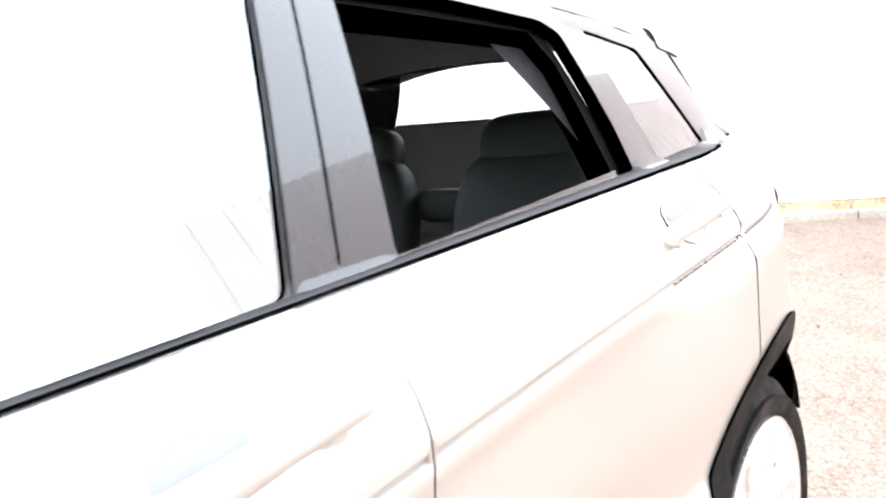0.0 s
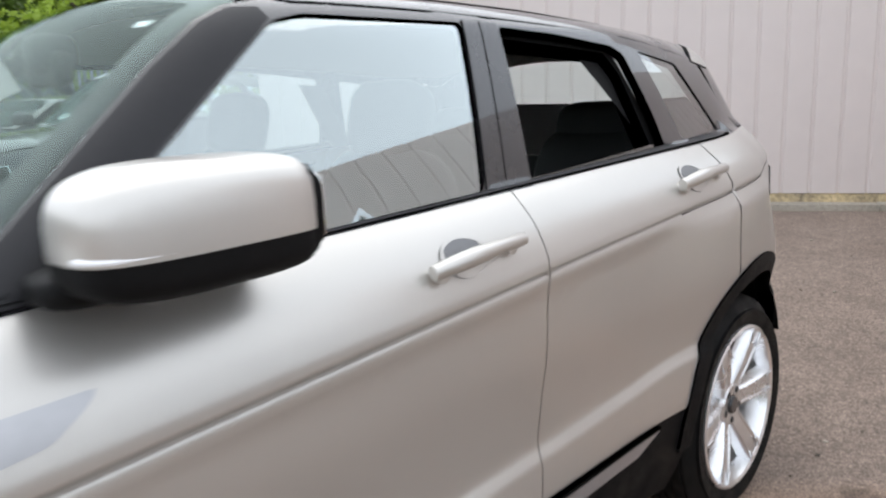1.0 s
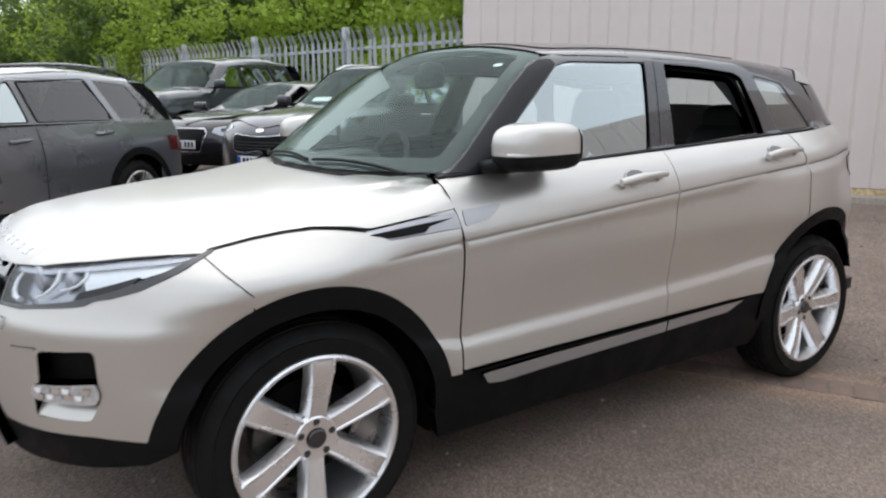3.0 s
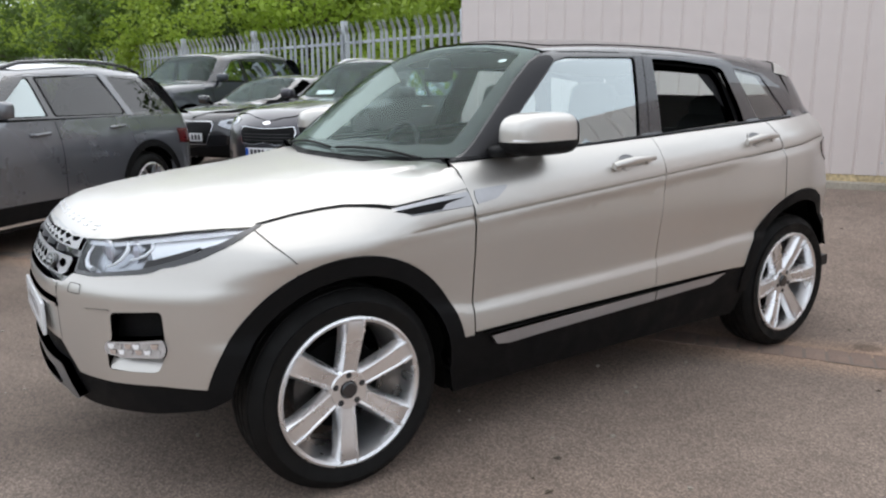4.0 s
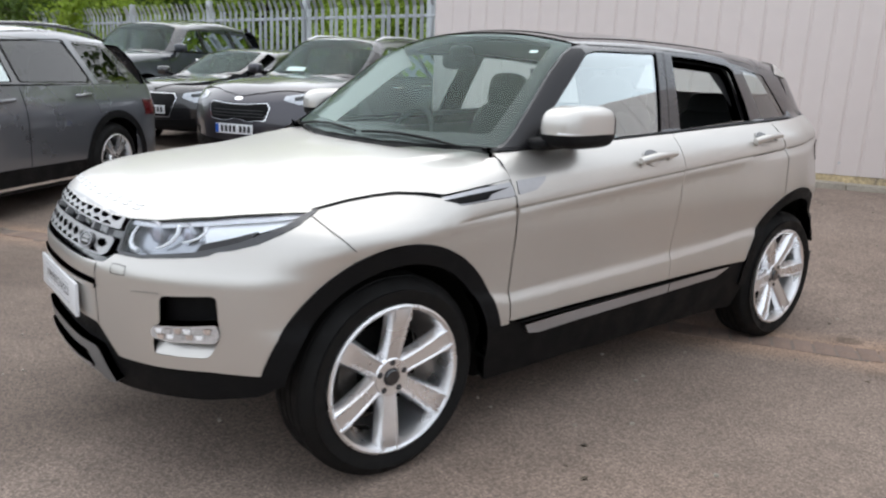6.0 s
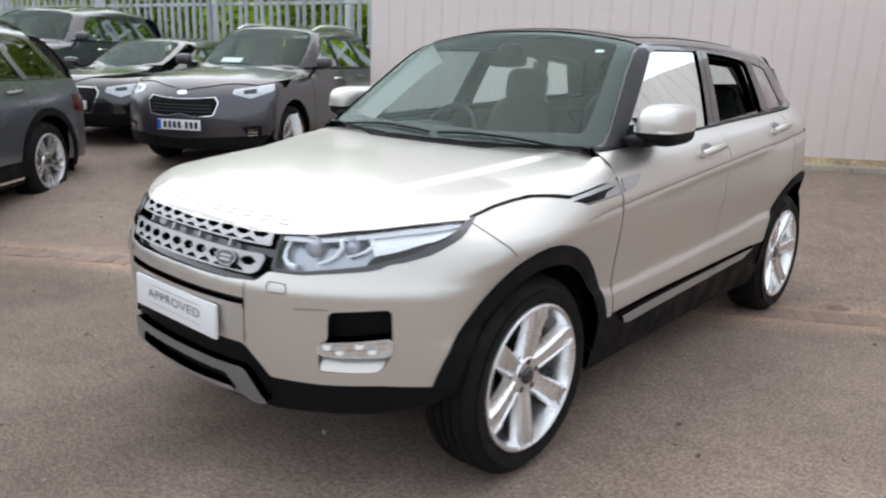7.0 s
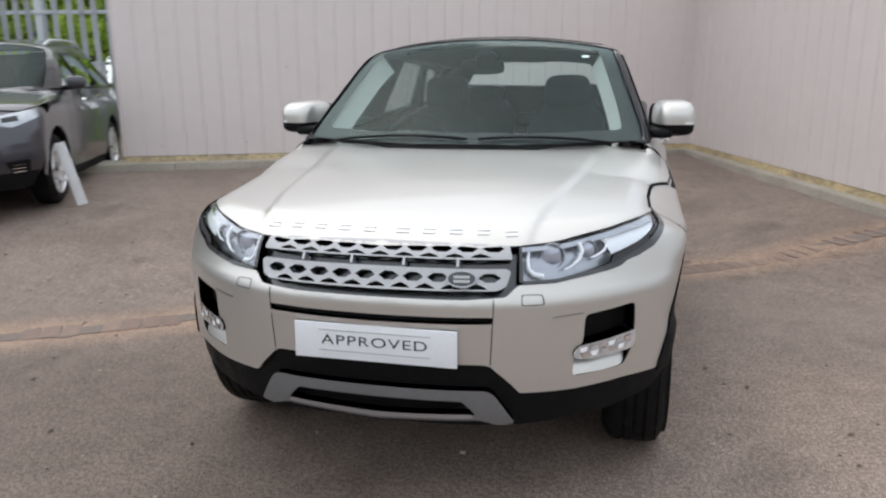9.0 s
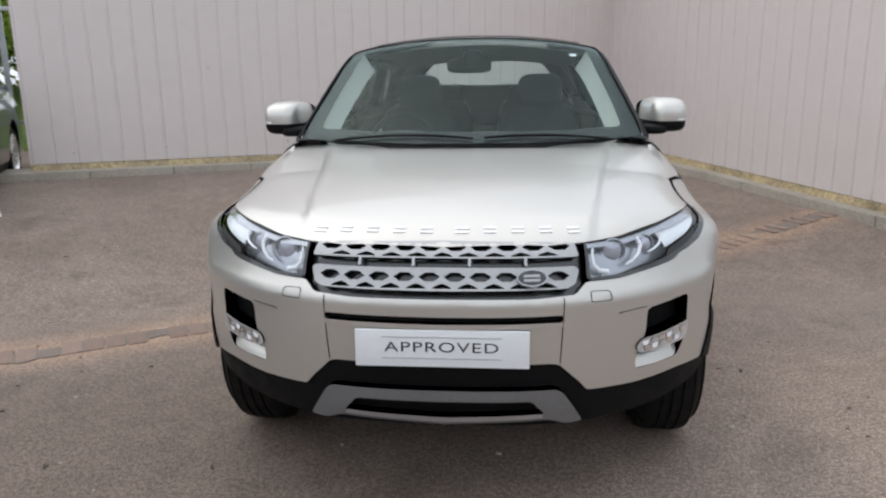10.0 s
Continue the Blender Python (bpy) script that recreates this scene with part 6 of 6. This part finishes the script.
        for y in (0, base):
            well = Solid()
            pr = arc(y, wheel_r, R1 + .01, 12, 200, -20)
            n = len(pr)
            well.add([(sd * x, yy, zz) for x in (size["half"] - .03, .5) for yy, zz in pr], [(i, i + 1, n + i + 1, n + i) for i in range(n - 1)])
            well.add([(sd * .5, yy, zz) for yy, zz in pr], [tuple(range(n))])
            well.part("wheel_well", SEAM_BLACK, car)
            wheel(car, sd * wx, y, wheel_r, sd, wheel_r, .225, rim_r, spokes, "split", 20 + 31 * y)
    bon = symo([(-front + .10, 0), (-front + .12, 40), (-front + .17, 62), (-front + .40, 77), (cy - .35, 74), (cy - .02, 65), (cy - .12, 40), (cy - .16, 0)])
    patch("bonnet", P, "over", bon, paint, car, off=.003, step=.05, r=.02)
    fr = [(0, nz - .03), (24, nz - .035), (48, nz + .02), (56, nz - .02), (52, .60), (47, .40), (40, .24), (0, .22)]
    patch("front_bumper", P, "wrap", sym(fr), paint, car, step=.05, depth=.02)
    patch("nose_panel", P, "wrap", sym([(0, nz + .055), (30, nz + .06), (52, nz + .09), (60, nz + .06), (60, nz - .08), (48, nz - .02), (24, nz - .06), (0, nz - .06)]), paint, car, off=-.005, depth=0, step=.04)
    g0, g1 = face_z
    if grille == "bar":
        g = [(0, g1 - .02), (9, g1 - .012), (19, g1 + .005), (20.5, g1 - .05), (18, g0), (8, g0 - .02), (0, g0 + .012)]
    else:
        g = [(0, g1), (17, g1), (19, g1 - .06), (14, g0 - .1), (0, g0 - .1)]
    gr = patch("grille", P, "wrap", sym(g), BLACK_PLASTIC, car, off=.004, depth=.01, step=.04, r=.01)
    o = [(a * 1.022, (b - .5 * (g0 + g1)) * 1.07 + .5 * (g0 + g1)) for a, b in g]
    patch("grille_rim", P, "wrap", sym(o), CHROME, gr, off=.006, depth=.01, step=.03, holes=[sym(g)], r=.01, hole_r=.01)
    if grille == "bar":
        for k in range(3):
            z = g0 + .03 + .035 * k
            patch("grille_slat", P, "wrap", sym([(0, z + .004), (17, z + .006), (17, z - .002), (0, z - .004)]), DARK_PLASTIC, gr, off=.008, depth=.006, step=.05)
        m = place_on(P, "wrap", 0, g1 + .045)
        Solid().prism(ring(0, 0, .06, .028, 28), -.01, .01).part("badge", CHROME, car, bevel=.003).matrix_local = m
    patch("valance", P, "wrap", sym([(0, .34), (46, .40), (42, .25), (0, .22)]), BLACK_PLASTIC, car, off=.006, depth=.02, step=.05)
    pl = Solid().box(-.26, .26, -.006, .004, -.0555, .0555).part("number_plate", WHITE_PLATE, car, "white number plate with dark bars", bevel=.002)
    pl.matrix_local = pose(0, -front - .022, .49)
    Solid().box(-.259, -.215, -.008, -.006, -.05, .05).part("plate_band", BLUE_INK, pl, smooth=0)
    for k in range(7):
        x = -.185 + .058 * k + (.03 if k > 3 else 0)
        Solid().box(x, x + .038, -.008, -.006, -.036, .036).part("plate_bar", INK, pl, smooth=0)
    scr = symo([(cy - .16, 0), (cy - .10, 45), (cy + .10, 61), (sy - .12, 41), (sy, 36), (sy - .03, 0)])
    ws = patch("windscreen", P, "over", scr, GLASS_SCREEN, car, off=-.003, depth=0, step=.06)
    pil = symo([(cy - .19, 0), (cy - .13, 47), (cy + .08, 66), (sy + .05, 42), (sy + .06, 30), (sy + .02, 0)])
    patch("screen_frame", P, "over", pil, BLACK_GLOSS if not dark_glass else paint, car, off=-.001, depth=.01, step=.05, holes=[scr], hole_r=.03)
    ang = lambda y: math.degrees(math.atan2(size["half"] - .07 - (float(P.roof(y)) - cant - belt) * P.slope, float(P.roof(y)) - cant - .75)) + .5
    patch("roof", P, "over", symo([(sy + .02, 0), (sy + .05, max(41, ang(sy + .1))), (rear - .75, max(43, ang(rear - .75))), (rear - .55, 30), (rear - .45, 0)]), paint, car, step=.06)
    patch("rear_window", P, "stern", sym([(0, size["tail"] - .07), (32, size["tail"] - .09), (40, belt + .05), (0, belt + .03)]), GLASS_DARK, car, off=.003, depth=.004, step=.06)
    patch("tailgate", P, "stern", sym([(0, size["tail"] - .05), (34, size["tail"] - .08), (43, belt + .02), (58, .9), (56, .35), (0, .30)]), paint, car, step=.06)
    Solid().box(-.62, .62, -front + .3, rear - .3, .18, .5).part("underbody", SEAM_BLACK, car, bevel=.05)
    Solid().box(-.66, .66, cy + .05, rear - .5, .5, belt - .06).part("cabin_tub", LEATHER, car, bevel=.05)
    for x in (-.36, .36):
        for y in (sy + .55, sy + 1.35):
            st = blob(.22, .09, .32, .5, Matrix.Translation((x, y, belt - .02))).part("seat", LEATHER, car, smooth=60)
            blob(.12, .05, .085, .55, Matrix.Translation((x, y + .04, belt + .34))).part("headrest", LEATHER, st, smooth=60)
    if plate_bars:
        sh = Solid().box(-.14, .14, -.05, .05, 0, .004).part("paper_sheet", PAPER, car, "white sheet behind the windscreen", smooth=0)
        p = P.point("top", [(-.18, cy + .02)])
        sh.matrix_local = Matrix.Translation(Vector(p[0])) @ Vector(P.normal(p)[0]).to_track_quat("Z", "Y").to_matrix().to_4x4() @ pose(0, 0, -.02)
    return car


GREY_PAINT = material("grey_metallic_paint", (0.150, 0.157, 0.172), 0.28, 0.6, 1.0, 0.05, 3, 700)
PURPLE_GREY = material("dark_plum_grey_paint", (0.050, 0.047, 0.057), 0.30, 0.6, 1.0, 0.05, 3, 700)
BLACK_PAINT = material("black_paint", (0.010, 0.010, 0.012), 0.25, 0.2, 1.0, 0.1, 3, 700)
NAVY_PAINT = material("dark_blue_grey_paint", (0.030, 0.035, 0.045), 0.3, 0.5, 1.0, 0.1, 3, 700)
build_parked("parked_crossover", "dark plum-grey crossover with silver roof rails parked nose out", PURPLE_GREY, dict(half=.925, front=.90, base=2.67, back=.90, nose_z=.88, cowl=(.50, 1.12), screen=(1.22, 1.62), roof_z=1.70, belt=1.11, tail=1.62), (-5.36, 2.69, .97), (.455, -.890), .345, .245, 5, plate_bars=7, rails="silver", face_z=(.60, .78), lamp=((29, .05), (53, .075)), lamp_z=.045)
build_parked("parked_suv", "mid-grey metallic SUV with dark rear glass and black arches", GREY_PAINT, dict(half=.945, front=.87, base=2.74, back=.98, nose_z=.98, cowl=(.62, 1.15), screen=(1.25, 1.54), roof_z=1.62, belt=1.09, tail=1.56, rake=.25), (-4.33, -2.06, 1.084), (.665, -.747), .365, .25, 5, rails="black", dark_glass=True, black_arch=True, cant=.08, door_y=(.62, 1.52, 2.45))
build_parked("parked_hatchback", "glossy black low hatchback parked nose out", BLACK_PAINT, dict(half=.89, front=.86, base=2.6, back=.80, nose_z=.76, cowl=(.42, .96), screen=(1.25, 1.36), roof_z=1.42, belt=.93, tail=1.34, rake=.4), (-7.67, 2.39, .97), (.544, -.839), .32, .23, 5, grille="deep", mirror_z=1.0, face_z=(.50, .70))
build_parked("parked_offroader", "dark blue-grey tall off-road car parked by the fence", NAVY_PAINT, dict(half=.95, front=.88, base=2.75, back=1.0, nose_z=1.02, cowl=(.55, 1.20), screen=(1.15, 1.68), roof_z=1.80, belt=1.18, tail=1.74, rake=.15, slope=.35), (-10.54, 1.92, 1.02), (.536, -.844), .37, .24, 5, mirror_z=1.25, door_y=(.6, 1.6, 2.5))
# white board leaning on the crossover's front wheel
board = Solid().box(-.045, .045, -.010, .010, 0, .62).part("white_board", PAPER, bevel=.004)
board.matrix_world = pose(-4.36, 3.08, lay(-4.36, 3.08) + 0.003, -3, -14, 29)
tagged(board, "narrow white plastic board leaning against a car wheel", "board")
